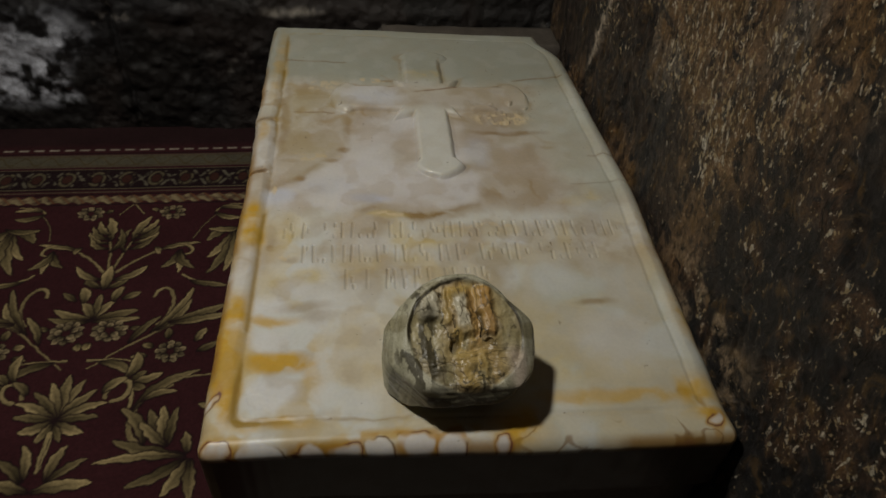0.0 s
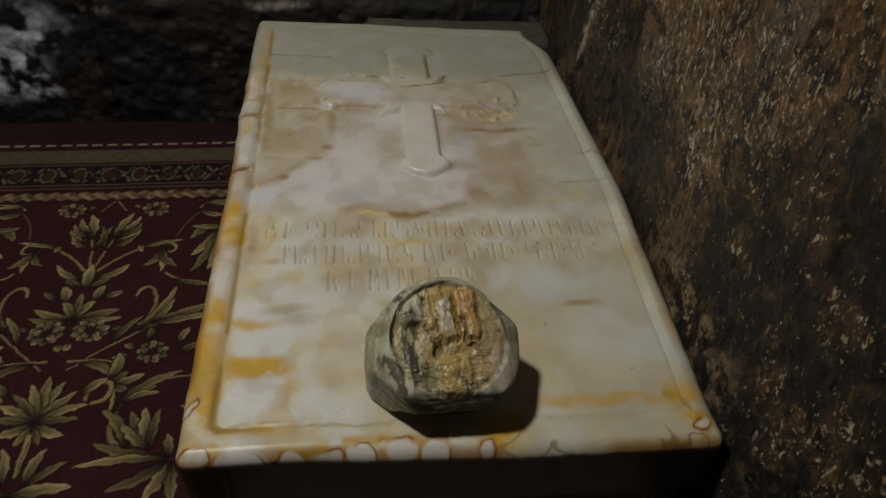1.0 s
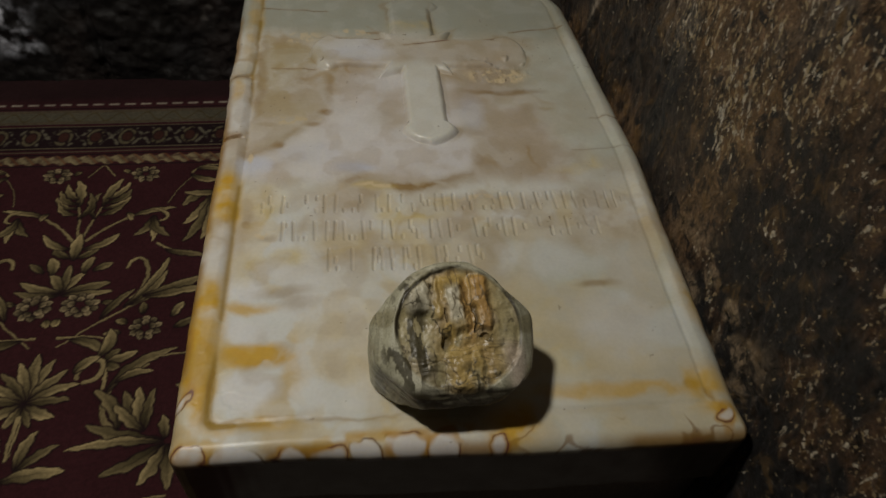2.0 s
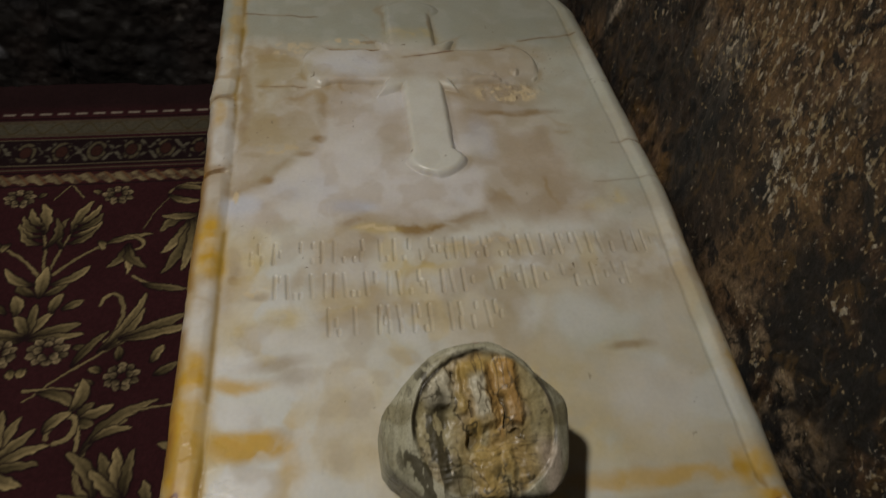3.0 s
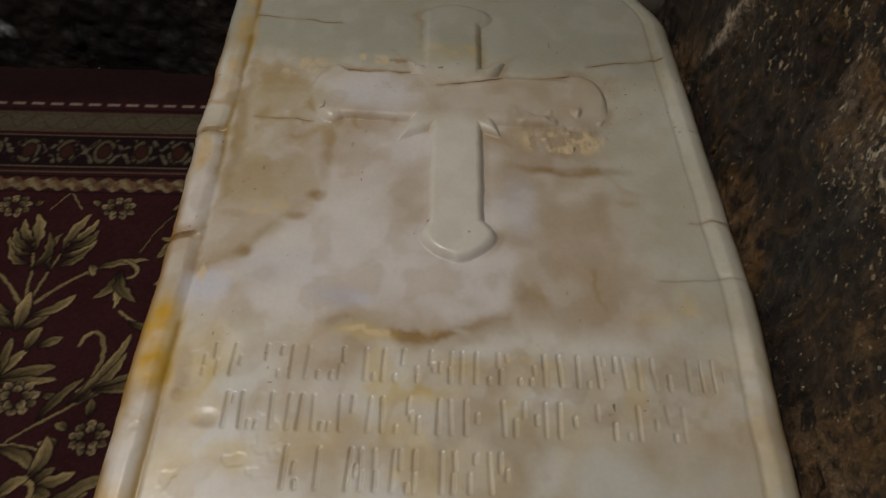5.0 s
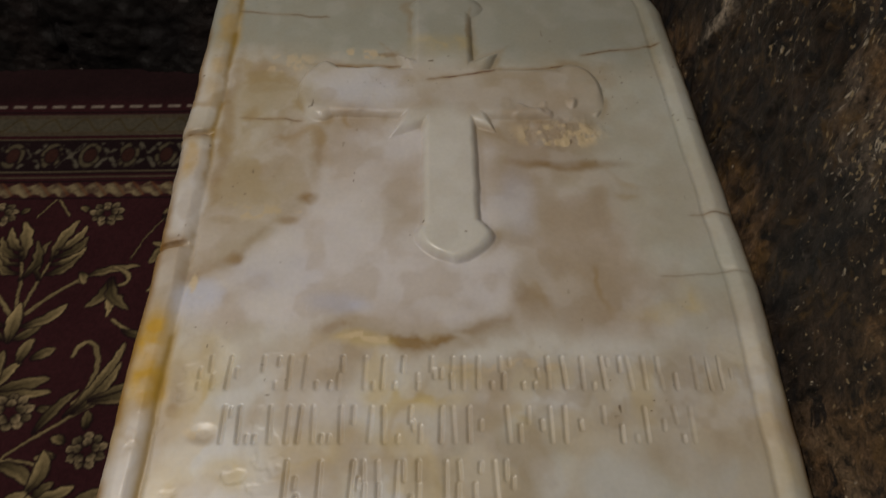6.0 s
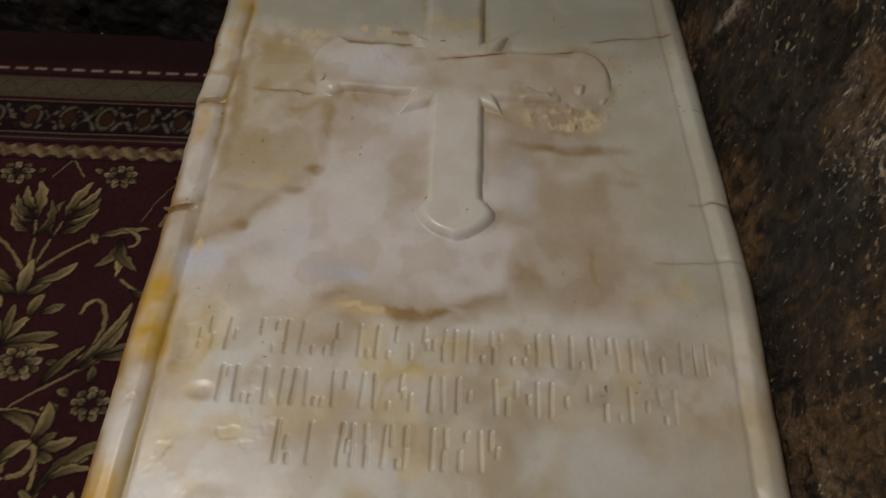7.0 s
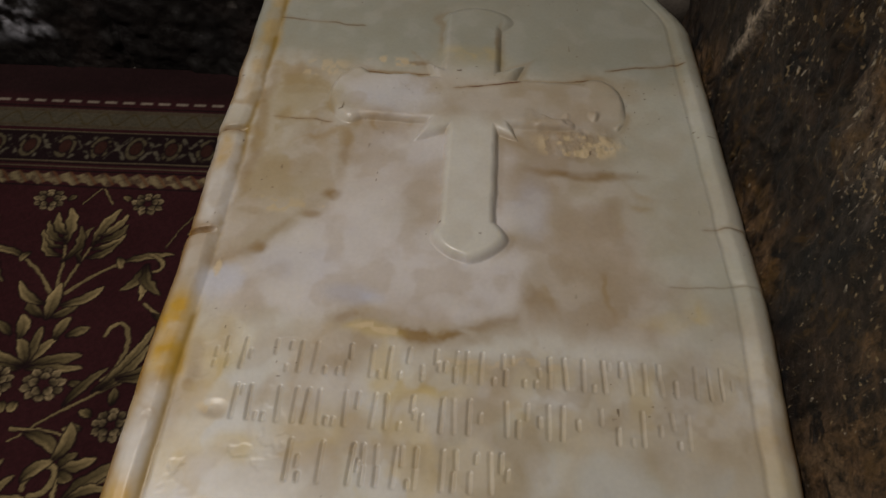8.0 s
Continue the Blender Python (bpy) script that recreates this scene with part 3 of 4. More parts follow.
        c = mix(c, (0.40, 0.30, 0.165), (0.22 if shift == 65 else 0.5) * smooth(0.055, 0.005, thread) * smooth(0.38, 0.58, fbm(x * 13, y * 13, 2, shift + 2)) * where * smooth(0.006, -0.010, white) * smooth(0.003, -0.003, shape))
    # small crumbs and hazes in the lettered part and about the cross
    haze = fbm(x * 42, y * 38, 3, 46, 0.45)
    patchy = smooth(0.45, 0.62, fbm(x * 8 + 2, y * 8, 2, 48))
    c = mix(c, (0.60, 0.53, 0.38), 0.34 * smooth(0.48, 0.68, haze) * patchy * smooth(0.27, 0.33, y) * smooth(0.48, 0.44, y) * smooth(0.60, 0.45, x))
    c = mix(c, (0.39, 0.31, 0.20), 0.30 * smooth(0.50, 0.32, haze) * patchy * smooth(0.27, 0.33, y) * (1 - 0.7 * pale) * smooth(0.010, -0.010, white) * smooth(0.004, -0.004, shape))
    c = mix(c, (0.60, 0.585, 0.52), 0.6 * stem)
    # near moulding: pale cells outlined in brown, rust between them
    lip = smooth(0.034, 0.020, y)
    c = mix(c, (0.50, 0.36, 0.15), 0.8 * lip * smooth(0.44, 0.38, x) * smooth(0.4, 0.6, fbm(wx * 26, wy * 26, 3, 39)))
    c = mix(c, (0.34, 0.22, 0.10), 0.75 * smooth(0.018, 0.004, outer) * smooth(0.3, 0.6, fbm(x * 14, y * 14, 3, 59)))
    ex = x + 0.045 * (fbm(x * 30, y * 30, 3, 51) - 0.5)
    ey = y + 0.026 * (fbm(x * 30, y * 30, 3, 53) - 0.5)
    for k, (cx, cy, rx, ry) in enumerate(CELLS):
        d = np.hypot((ex - cx) / rx, (ey - cy) / ry)
        c = mix(c, (0.60, 0.575, 0.545), 0.8 * smooth(1.05, 0.75, d))
        ring = np.abs(d - 1.0) * min(rx, ry)
        c = mix(c, (0.45, 0.29, 0.12), 0.7 * smooth(0.0075, 0.001, ring) * smooth(0.3, 0.5, fbm(x * 30, y * 30, 2, 55 + k)))
        c = mix(c, (0.14, 0.085, 0.045), 0.65 * smooth(0.0018, 0.0005, ring) * smooth(0.44, 0.56, fbm(x * 20, y * 20, 2, 57 + k)))
    vein = np.abs(fbm(wx * 19, wy * 24, 2, 51, 0.3) - 0.5)
    c = mix(c, (0.22, 0.13, 0.06), 0.5 * smooth(0.022, 0.006, vein) * smooth(0.03, 0.012, y) * smooth(0.36, 0.45, x))
    # crusts of pale calcite: below the right arm, above the left arm, in the olive patch and along the lip below the cloud
    for cx, cy, rx, ry, s in ((0.510, 0.790, 0.075, 0.026, 1.5), (0.225, 0.945, 0.045, 0.014, 1.2), (0.115, 0.925, 0.05, 0.022, 0.9), (0.10, 0.655, 0.06, 0.014, 1.0), (0.262, 0.474, 0.045, 0.007, 1.4), (0.045, 0.548, 0.008, 0.022, 1.3), (0.172, 0.655, 0.016, 0.010, 1.2), (0.42, 0.442, 0.10, 0.007, 0.8), (0.085, 0.368, 0.02, 0.010, 1.2)):
        grain = smooth(0.46, 0.60, fbm(x * 80, y * 75, 4, 78))
        c = mix(c, (0.62, 0.52, 0.35), np.clip(0.6 * s * grain * smooth(1.1, 0.5, np.hypot((wx - cx) / rx, (wy - cy) / ry)), 0, 0.8))
    gutter = np.exp(-((edge - 0.045) / 0.005) ** 2) * smooth(0.44, 0.62, fbm(x * 22, y * 14, 4, 87))
    c = mix(c, (0.36, 0.26, 0.11), np.clip(0.55 * gutter * (smooth(0.20, 0.05, x) + 0.3) + 0.75 * np.exp(-((edge - 0.043) / 0.0045) ** 2) * smooth(0.14, 0.10, y) * smooth(0.15, 0.05, x), 0, 0.85))
    olive = smooth(0.48, 0.62, fbm(wx * 13 + 7, wy * 13, 4, 89)) * smooth(0.60, 0.68, y) * smooth(1.0, 0.9, y) * smooth(0.19, 0.12, x) * smooth(0.03, 0.05, x)
    c = mix(c, (0.42, 0.345, 0.205), 0.45 * olive)
    # hairline cracks: from, to, and the rise between
    for x0, x1, y0, rise, depth in ((0.555, 0.69, 0.951, 0.022, 0.8), (0.32, 0.43, 0.882, 0.026, 1.0), (0.43, 0.555, 0.914, 0.014, 0.9), (0.17, 0.29, 0.918, 0.000, 0.8), (0.024, 0.175, 1.041, -0.014, 0.6), (0.055, 0.155, 0.814, -0.004, 0.6), (0.610, 0.733, 0.558, 0.005, 0.28), (0.665, 0.733, 0.649, 0.004, 0.6), (-0.01, 0.026, 0.781, -0.004, 1.0), (-0.01, 0.030, 0.598, 0.008, 1.0)):
        line = y0 + rise * (x - x0) / (x1 - x0) + 0.010 * (fbm(x * 26, x * 0 + y0, 4, 81) - 0.5)
        along = smooth(x0, x0 + 0.01, x) * smooth(x1, x1 - 0.01, x)
        c = mix(c, (0.17, 0.11, 0.06), depth * 0.8 * smooth(0.0020, 0.0005, np.abs(y - line)) * (0.5 + 0.7 * smooth(0.4, 0.6, fbm(x * 25, y * 25, 2, 83))) * along)
        c = mix(c, (0.36, 0.25, 0.14), depth * 0.3 * smooth(0.008, 0.0, np.abs(y - line)) * along)
    middle = np.array((0.53, 0.495, 0.415))
    c = np.clip(middle * (0.975, 0.98, 0.985) + 1.30 * (c - middle), 0.04, 0.72)
    specks = smooth(0.95, 0.97, vnoise(x * 170, y * 170, 91)) * smooth(0.62, 0.78, vnoise(x * 14, y * 14, 93))
    c = mix(c, (0.12, 0.08, 0.045), 0.75 * specks)
    # shade of the slab's unlit sides, painted near black from the rim's edge
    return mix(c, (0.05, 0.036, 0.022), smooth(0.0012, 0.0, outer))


def tomb_slab():
    s, t = np.linspace(0, 1, 520), np.linspace(0, 1, 850)
    s, t = s - 0.012 * np.sin(2 * math.pi * s), t - 0.010 * np.sin(2 * math.pi * t)
    u, v = np.meshgrid(s, t)
    y = v * LENGTH
    corner = 0.020

    def inset(d):
        return corner - np.sqrt(np.maximum(corner ** 2 - (corner - np.minimum(d, corner)) ** 2, 0))
    ends = np.minimum(y, LENGTH - y)
    wear = (0.005 + 0.007 * smooth(0.5, 0.6, y) * smooth(1.0, 0.9, y)) * (fbm(y * 16, y * 0 + 1, 4, 5) - 0.5)
    left = LEFT + inset(ends) + wear - 0.004 * smooth(0.7, 1.1, y)
    right = LEFT + WIDTH + 0.006 * smooth(0.25, 0.5, y) - inset(ends) + 0.004 * (fbm(y * 16, y * 0 + 7, 4, 9) - 0.5) - 0.030 * np.clip((y - 0.55) / 0.55, 0, 1) - 0.048 * smooth(1.06, 1.21, y) ** 1.5
    x = left + u * (right - left)
    y = y + 0.006 * (fbm(x * 14, x * 0 + 3, 4, 15) - 0.5) * (smooth(0.06, 0.0, y) - smooth(1.16, 1.21, y))
    y = y - 0.012 * smooth(0.05, 0.55, x) * smooth(0.10, 0.0, y) - 0.030 * smooth(0.05, 0.70, x) * smooth(0.95, 1.21, y)
    side = np.minimum(x - left, right - x)
    edge = -0.012 * np.log(np.exp(-side / 0.012) + np.exp(-ends / 0.012))
    edge = np.maximum(np.minimum(np.minimum(side, ends), edge + 0.004), 0)
    r = 0.022 + 0.014 * smooth(0.58, 0.68, x) * smooth(0.0, 0.06, ends)
    drop = r - np.sqrt(np.maximum(r * r - (r - np.minimum(np.minimum(side, ends), r)) ** 2, 0))
    wear_x = edge + 0.003 * (fbm(x * 30, y * 30, 3, 23) - 0.5)
    z = TOP - drop + (0.0006 + 0.0055 * smooth(0.02, 0.30, ends)) * smooth(0.048, 0.030, wear_x) - 0.0009 * smooth(0.006, 0.0, np.abs(wear_x - 0.047))
    shape = cross(x, y) + (0.003 + 0.012 * smooth(0.88, 0.92, y) * smooth(0.30, 0.26, x)) * (fbm(x * 40, y * 40, 3, 33) - 0.5)
    worn = smooth(0.42, 0.49, x) * smooth(0.30, 0.50, fbm(x * 24, y * 24, 3, 43)) * smooth(0.885, 0.835, y)
    bevel = np.clip((shape + 0.002) / 0.012, 0, 1)
    z = z + 0.0105 * bevel * (2 - bevel) * (1 - 0.85 * worn) * (1 - 0.35 * smooth(0.95, 1.0, y))
    z = z - 0.004 * smooth(0.05, 0.0, np.hypot((x - 0.52) / 1.6, y - 0.762)) * smooth(0.001, -0.004, shape)
    letters = carved(x, y)
    z = z - 0.0023 * letters * (1 - 0.35 * smooth(0.50, 0.58, x))
    # old polish is not flat: long swells, pits and lost flakes
    z = z + 0.0035 * (fbm(x * 7, y * 7, 2, 53) - 0.5) + 0.0003 * (fbm(x * 48, y * 48, 3, 63) - 0.5)
    flakes = smooth(0.60, 0.66, fbm(x * 34, y * 34, 4, 73)) * smooth(0.5, 0.62, fbm(x * 6, y * 6, 3, 75))
    z = z - 0.0003 * flakes
    lumps = smooth(1.0, 0.5, np.hypot((x - 0.515) / 0.085, (y - 0.797) / 0.036))
    z = z + 0.007 * lumps * (fbm(x * 75, y * 60, 4, 79) - 0.45)
    for cx, cy, w in ((LEFT, 0.594, 0.009), (LEFT, 0.779, 0.008), (LEFT + WIDTH, 0.649, 0.0025), (LEFT + WIDTH, 0.561, 0.0008)):
        z = z - w * smooth(0.006, 0.0, np.abs(y - cy - 0.2 * np.abs(x - cx))) * smooth(0.045, 0.03, np.abs(x - cx))
    chip = smooth(1.0, 0.3, np.hypot((x - 0.088) / 0.018, (y - 0.362) / 0.014))
    z = z - 0.0012 * chip
    tone = marble_tone(x, y, edge, np.minimum(side, ends), shape)
    tone = mix(tone, (0.36, 0.285, 0.19), 0.40 * letters * smooth(0.3, 0.6, fbm(x * 40, y * 40, 2, 88)))
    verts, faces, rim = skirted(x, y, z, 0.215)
    # the skirt takes the same near-black as painted shade
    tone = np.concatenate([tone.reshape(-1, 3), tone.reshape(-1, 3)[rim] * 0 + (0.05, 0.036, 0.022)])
    pad = np.zeros(len(rim))
    on_cross = np.concatenate([(shape > -0.004).ravel(), pad]) > 0.5
    on_rim = np.concatenate([(edge < 0.049).ravel(), pad + 1]) > 0.5
    on_text = np.concatenate([(letters > 0.002).ravel(), pad]) > 0.5
    kind = np.where(on_cross[faces].any(1), 1, np.where(on_rim[faces].any(1), 2, np.where(on_text[faces].any(1), 3, 0)))
    tomb = new("tomb")
    for k, (name, label) in enumerate((("panel", "cloudy cream marble panel with brown and white patches"), ("cross", "raised marble cross with a star at its crossing"), ("moulding", "rounded marble moulding stained with rust"), ("lettering", "three lines of worn carved strokes"))):
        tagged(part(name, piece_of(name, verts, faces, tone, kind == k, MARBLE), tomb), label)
    base = part("plinth", block("plinth", (0.000, 0.012, -0.012), (0.728, 1.15, 0.215), PLINTH, 0, 14, 0.006, 6), tomb)
    tagged(base, "dark rough stone plinth")
    return tagged(tomb, "cream onyx marble tomb with raised cross, worn lettering and rust stains", "tomb")


tomb_slab()


# ---- lime bead where slab and wall meet ----
def mortar_joint():
    ys = np.arange(0.04, 0.97, 0.006)
    ring = np.linspace(0, 2 * math.pi, 9)[:-1]
    verts = []
    for k, at in enumerate(ys):
        size = 0.0005 + 0.006 * float(fbm(at * 30, 0.5, 3, 7)) + 0.003 * float(smooth(0.05, 0.12, at) * smooth(0.34, 0.25, at))
        rise = 0.294 + 0.003 * float(smooth(0.28, 0.36, at)) + 0.010 * float(fbm(at * 14, 2.5, 3, 8))
        for a in ring:
            wob = 0.7 + 0.7 * float(vnoise(at * 60, a * 2, 9))
            verts.append((0.740 - 0.026 * float(np.clip((at - 0.55) / 0.55, 0, 0.85)) + 0.35 * size * math.cos(a) * wob + 0.002, at, rise + size * math.sin(a) * wob))
    n = len(ring)
    faces = [(k * n + i, k * n + (i + 1) % n, (k + 1) * n + (i + 1) % n, (k + 1) * n + i) for k in range(len(ys) - 1) for i in range(n)]
    return tagged(new("trim", mesh_of("trim", verts, faces, MORTAR)), "crumbling lime mortar along the foot of the wall", "mortar", kind="structure")


mortar_joint()


# ---- the stone that lies on the slab ----
def loose_stone():
    rows, cols = 320, 480
    th, ph = np.meshgrid(np.linspace(0.001, math.pi - 0.001, rows), np.linspace(0, 2 * math.pi, cols, endpoint=False), indexing="ij")
    d = np.stack([np.sin(th) * np.cos(ph), np.sin(th) * np.sin(ph), np.cos(th)], -1)
    planes = [((0.0, -0.36, 0.933), 0.041), ((0, 0, -1), 0.058)]
    for turn, rise, far in ((-9, 0.16, 0.094), (-24, -0.10, 0.094), (48, 0.06, 0.082), (92, 0.10, 0.087), (129, 0.08, 0.088), (178, 0.0, 0.096), (222, -0.12, 0.081), (266, 0.26, 0.0650), (268, -0.72, 0.0610), (318, -0.50, 0.074)):
        a = radians(turn)
        planes.append(((math.cos(a) * math.cos(rise), math.sin(a) * math.cos(rise), math.sin(rise)), far))
    for turn in range(10, 370, 45):
        a = radians(turn)
        rim_at = (0.041 + 0.36 * 0.08 * math.sin(a)) / 0.933
        planes.append(((math.cos(a) * 0.60, math.sin(a) * 0.60, 0.80), (0.60 * 0.086 + 0.80 * rim_at) * 0.93))
    power, total = 34.0, 0.0
    for n, far in planes:
        n = np.array(n) / np.linalg.norm(n)
        total = total + np.maximum(d @ n / far, 0) ** power
    r = total ** (-1 / power)
    p = d * r[..., None]
    top = np.array((0.0, -0.36, 0.933))
    face = smooth(0.031, 0.038, p @ top)
    # the face: ribs of white and ochre inside an arched crack, a stepped ledge below them, laminated sides
    fx, fy, fz = p[..., 0].copy(), p[..., 1].copy(), p[..., 2].copy()
    gx = fx + 0.012 * (fbm(fx * 50, fy * 42, 3, 5) - 0.5) + 0.003 * (fbm(fx * 190, fy * 150, 2, 6) - 0.5)
    gy = fy + 0.006 + 0.014 * (fbm(fx * 50, fy * 42, 3, 15) - 0.5) + 0.003 * (fbm(fx * 190, fy * 150, 2, 16) - 0.5)

    def box(x0, x1, y0, y1, soft=0.0045):
        return smooth(x0 - soft, x0 + soft, gx) * smooth(x1 + soft, x1 - soft, gx) * smooth(y0 - soft, y0 + soft, gy) * smooth(y1 + soft, y1 - soft, gy)

    arch = np.hypot((0.75 * fx + 0.25 * gx - 0.005) / 0.071, (0.75 * fy + 0.25 * gy - 0.001) / 0.068)
    heart = face * smooth(1.02, 0.94, arch)
    ring = face * smooth(0.042, 0.016, np.abs(arch - 1.0)) * smooth(-0.022, -0.006, fy + 0.01 * np.sign(fx)) * smooth(0.38, 0.48, fbm(fx * 24, fy * 24, 2, 19))
    white_rib, slip, orange_rib = box(-0.009, 0.016, 0.004, 0.062), box(-0.022, -0.012, 0.018, 0.064), box(0.026, 0.043, 0.002, 0.066)
    knob, ledge, lower_step = box(-0.052, -0.026, 0.026, 0.060), box(-0.014, 0.024, -0.058, -0.018), smooth(-0.008, -0.016, gy)
    pocket = 0.8 * smooth(1.0, 0.5, np.hypot((gx + 0.014) / 0.008, (gy + 0.004) / 0.011)) + 0.35 * smooth(1.0, 0.5, np.hypot((gx - 0.036) / 0.008, (gy + 0.008) / 0.005))
    pocket = np.clip(pocket, 0, 1)
    slit = box(-0.0255, -0.0225, 0.020, 0.060, 0.001) + 0.8 * box(-0.0115, -0.0095, 0.012, 0.052, 0.001) + 0.9 * box(0.022, 0.025, 0.0, 0.058, 0.001)
    slit = np.clip(slit, 0, 1) * smooth(0.36, 0.5, fbm(fx * 30, fy * 40, 3, 17))
    chunk = fbm(fx * 42, fy * 36, 4, 25)
    courses = fbm(fx * 22, fy * 170 + 3 * fbm(fx * 30, fy * 30, 2, 27), 3, 29)
    relief = -0.004 + 0.008 * white_rib + 0.0045 * slip + 0.006 * orange_rib + 0.007 * knob + 0.005 * ledge - 0.009 * pocket - 0.005 * slit + 0.009 * (chunk - 0.5) + 0.0025 * (fbm(fx * 95, fy * 80, 3, 28) - 0.5) + 0.003 * lower_step * (courses - 0.5)
    p = p + top * (heart * relief - 0.0018 * ring)[..., None]
    side_at = (p @ top) * 150 + 4 * fbm(fx * 14, fy * 14, 2, 35)
    layers = fbm(fx * 14 + fy * 9, side_at, 2, 45)
    rough = fbm(fx * 46 + fz * 31, fy * 46 - fz * 27, 4, 55) - 0.5
    p = p + d * ((0.005 * rough + 0.002 * (layers - 0.5)) * (1 - 0.7 * face))[..., None]
    c = np.zeros(p.shape) + (0.345, 0.33, 0.235)
    c = mix(c, (0.43, 0.41, 0.31), smooth(0.46, 0.62, fbm(fx * 30, fy * 30 + fz * 24, 4, 65)))
    c = mix(c, (0.20, 0.175, 0.095), 0.7 * smooth(0.52, 0.66, fbm(fx * 26 + 9, fy * 34 + fz * 30, 4, 69)))
    c = mix(c, (0.11, 0.095, 0.055), 0.28 * smooth(0.56, 0.61, layers) * (1 - face) * smooth(0.4, 0.55, fbm(fx * 20, fy * 20 + fz * 20, 2, 71)))
    turn_at = np.arctan2(fy + 0.010, fx)
    strata = fbm(4 + 2.5 * np.cos(turn_at) + 1.5 * np.sin(turn_at), np.hypot(fx, fy) * 260 + 2 * fbm(fx * 25, fy * 25, 2, 47), 2, 49)
    c = mix(c, (0.08, 0.07, 0.04), 0.6 * smooth(0.016, 0.006, np.abs(strata - 0.56)) * (1 - heart))
    broken = (1 - face) * smooth(-0.050, -0.062, fy + 0.012 * (fbm(fx * 30, fz * 30, 3, 68) - 0.5))
    c = mix(c, (0.115, 0.095, 0.052), broken * (0.45 + 0.8 * smooth(0.4, 0.6, fbm(fx * 36, fz * 40, 4, 67))).clip(0, 1))
    c = mix(c, (0.325, 0.27, 0.135), 0.8 * heart)
    c = mix(c, (0.37, 0.235, 0.07), 0.65 * heart * smooth(0.050, 0.020, np.abs(gx - 0.012)) * smooth(0.36, 0.52, fbm(fx * 45, fy * 30, 3, 84)))
    c = mix(c, (0.34, 0.28, 0.20), 0.45 * heart * smooth(0.46, 0.6, chunk))
    c = mix(c, (0.15, 0.135, 0.07), 0.42 * heart * lower_step * smooth(0.0, -0.02, fx) * smooth(0.44, 0.58, fbm(fx * 38, fy * 60, 3, 73)))
    c = mix(c, (0.41, 0.29, 0.095), 0.85 * heart * np.clip(slip + ledge + box(-0.014, 0.026, -0.02, 0.012), 0, 1) * smooth(0.3, 0.5, fbm(fx * 70, fy * 60, 3, 86)) * (0.5 + 0.8 * fbm(fx * 40, fy * 22, 3, 85)))
    c = mix(c, (0.43, 0.30, 0.09), 0.8 * heart * box(-0.020, 0.040, 0.050, 0.066))
    c = mix(c, (0.52, 0.48, 0.36), 0.95 * heart * np.clip(knob + box(-0.006, 0.012, 0.010, 0.052, 0.004), 0, 1))
    c = mix(c, (0.38, 0.23, 0.075), 0.85 * heart * box(0.014, 0.024, -0.01, 0.062))
    c = mix(c, (0.41, 0.225, 0.06), 0.85 * heart * orange_rib * smooth(0.28, 0.48, fbm(fx * 70, fy * 45, 3, 88)) * (0.55 + 0.7 * fbm(fx * 60, fy * 30, 3, 87)))
    c = mix(c, (0.42, 0.33, 0.28), 0.6 * face * smooth(0.045, 0.06, fx) * smooth(-0.01, -0.03, fy))
    c = mix(c, (0.10, 0.075, 0.035), 0.75 * heart * lower_step * smooth(0.035, 0.012, np.abs(courses - 0.5)))
    c = mix(c, (0.055, 0.045, 0.028), 0.85 * heart * np.clip(pocket + slit, 0, 1))
    hair = np.abs(fbm(fx * 48, fy * 40 + fz * 14, 4, 75) - 0.5)
    c = mix(c, (0.06, 0.05, 0.028), 0.85 * smooth(0.034, 0.008, hair) * np.maximum(heart, 0.5 * face) * smooth(0.36, 0.50, chunk))
    split = np.abs(fbm(fx * 75 + 3, fy * 30, 3, 76) - 0.5)
    c = mix(c, (0.09, 0.065, 0.032), 0.75 * smooth(0.035, 0.008, split) * heart * smooth(0.42, 0.54, fbm(fx * 28, fy * 28, 2, 78)))
    dashes = smooth(0.53, 0.58, fbm(fx * 150, fy * 60 + fz * 20, 3, 115)) * smooth(0.42, 0.56, fbm(fx * 22, fy * 22, 2, 117))
    c = mix(c, (0.05, 0.042, 0.022), 0.9 * dashes * (0.45 + 0.55 * face))
    c = mix(c, (0.035, 0.028, 0.016), ring)
    c = mix(c, (0.24, 0.07, 0.05), 0.7 * smooth(1.0, 0.4, np.hypot((gx - 0.006) / 0.014, (gy - 0.084) / 0.004)))
    k = np.arange(rows * cols).reshape(rows, cols)
    nxt = np.roll(k, -1, axis=1)
    f = np.stack([k[:-1], k[1:], nxt[1:], nxt[:-1]], -1).reshape(-1, 4)
    ob = new("loose_stone", mesh_of("loose_stone", p.reshape(-1, 3), f, PEBBLE, c))
    ob.matrix_world = pose(0.3415, 0.100, TOP + 0.0625, 0, 0, 4) @ Matrix.Diagonal((1.10, 1.08, 1.08, 1))
    return tagged(ob, "faceted grey-brown layered stone with an ochre broken face on the slab", "stone")


loose_stone()


# ---- the carpet ----
GOLD, PALE, MAROON, DARK = (0.250, 0.190, 0.092), (0.30, 0.228, 0.128), (0.036, 0.0105, 0.0125), (0.014, 0.007, 0.008)


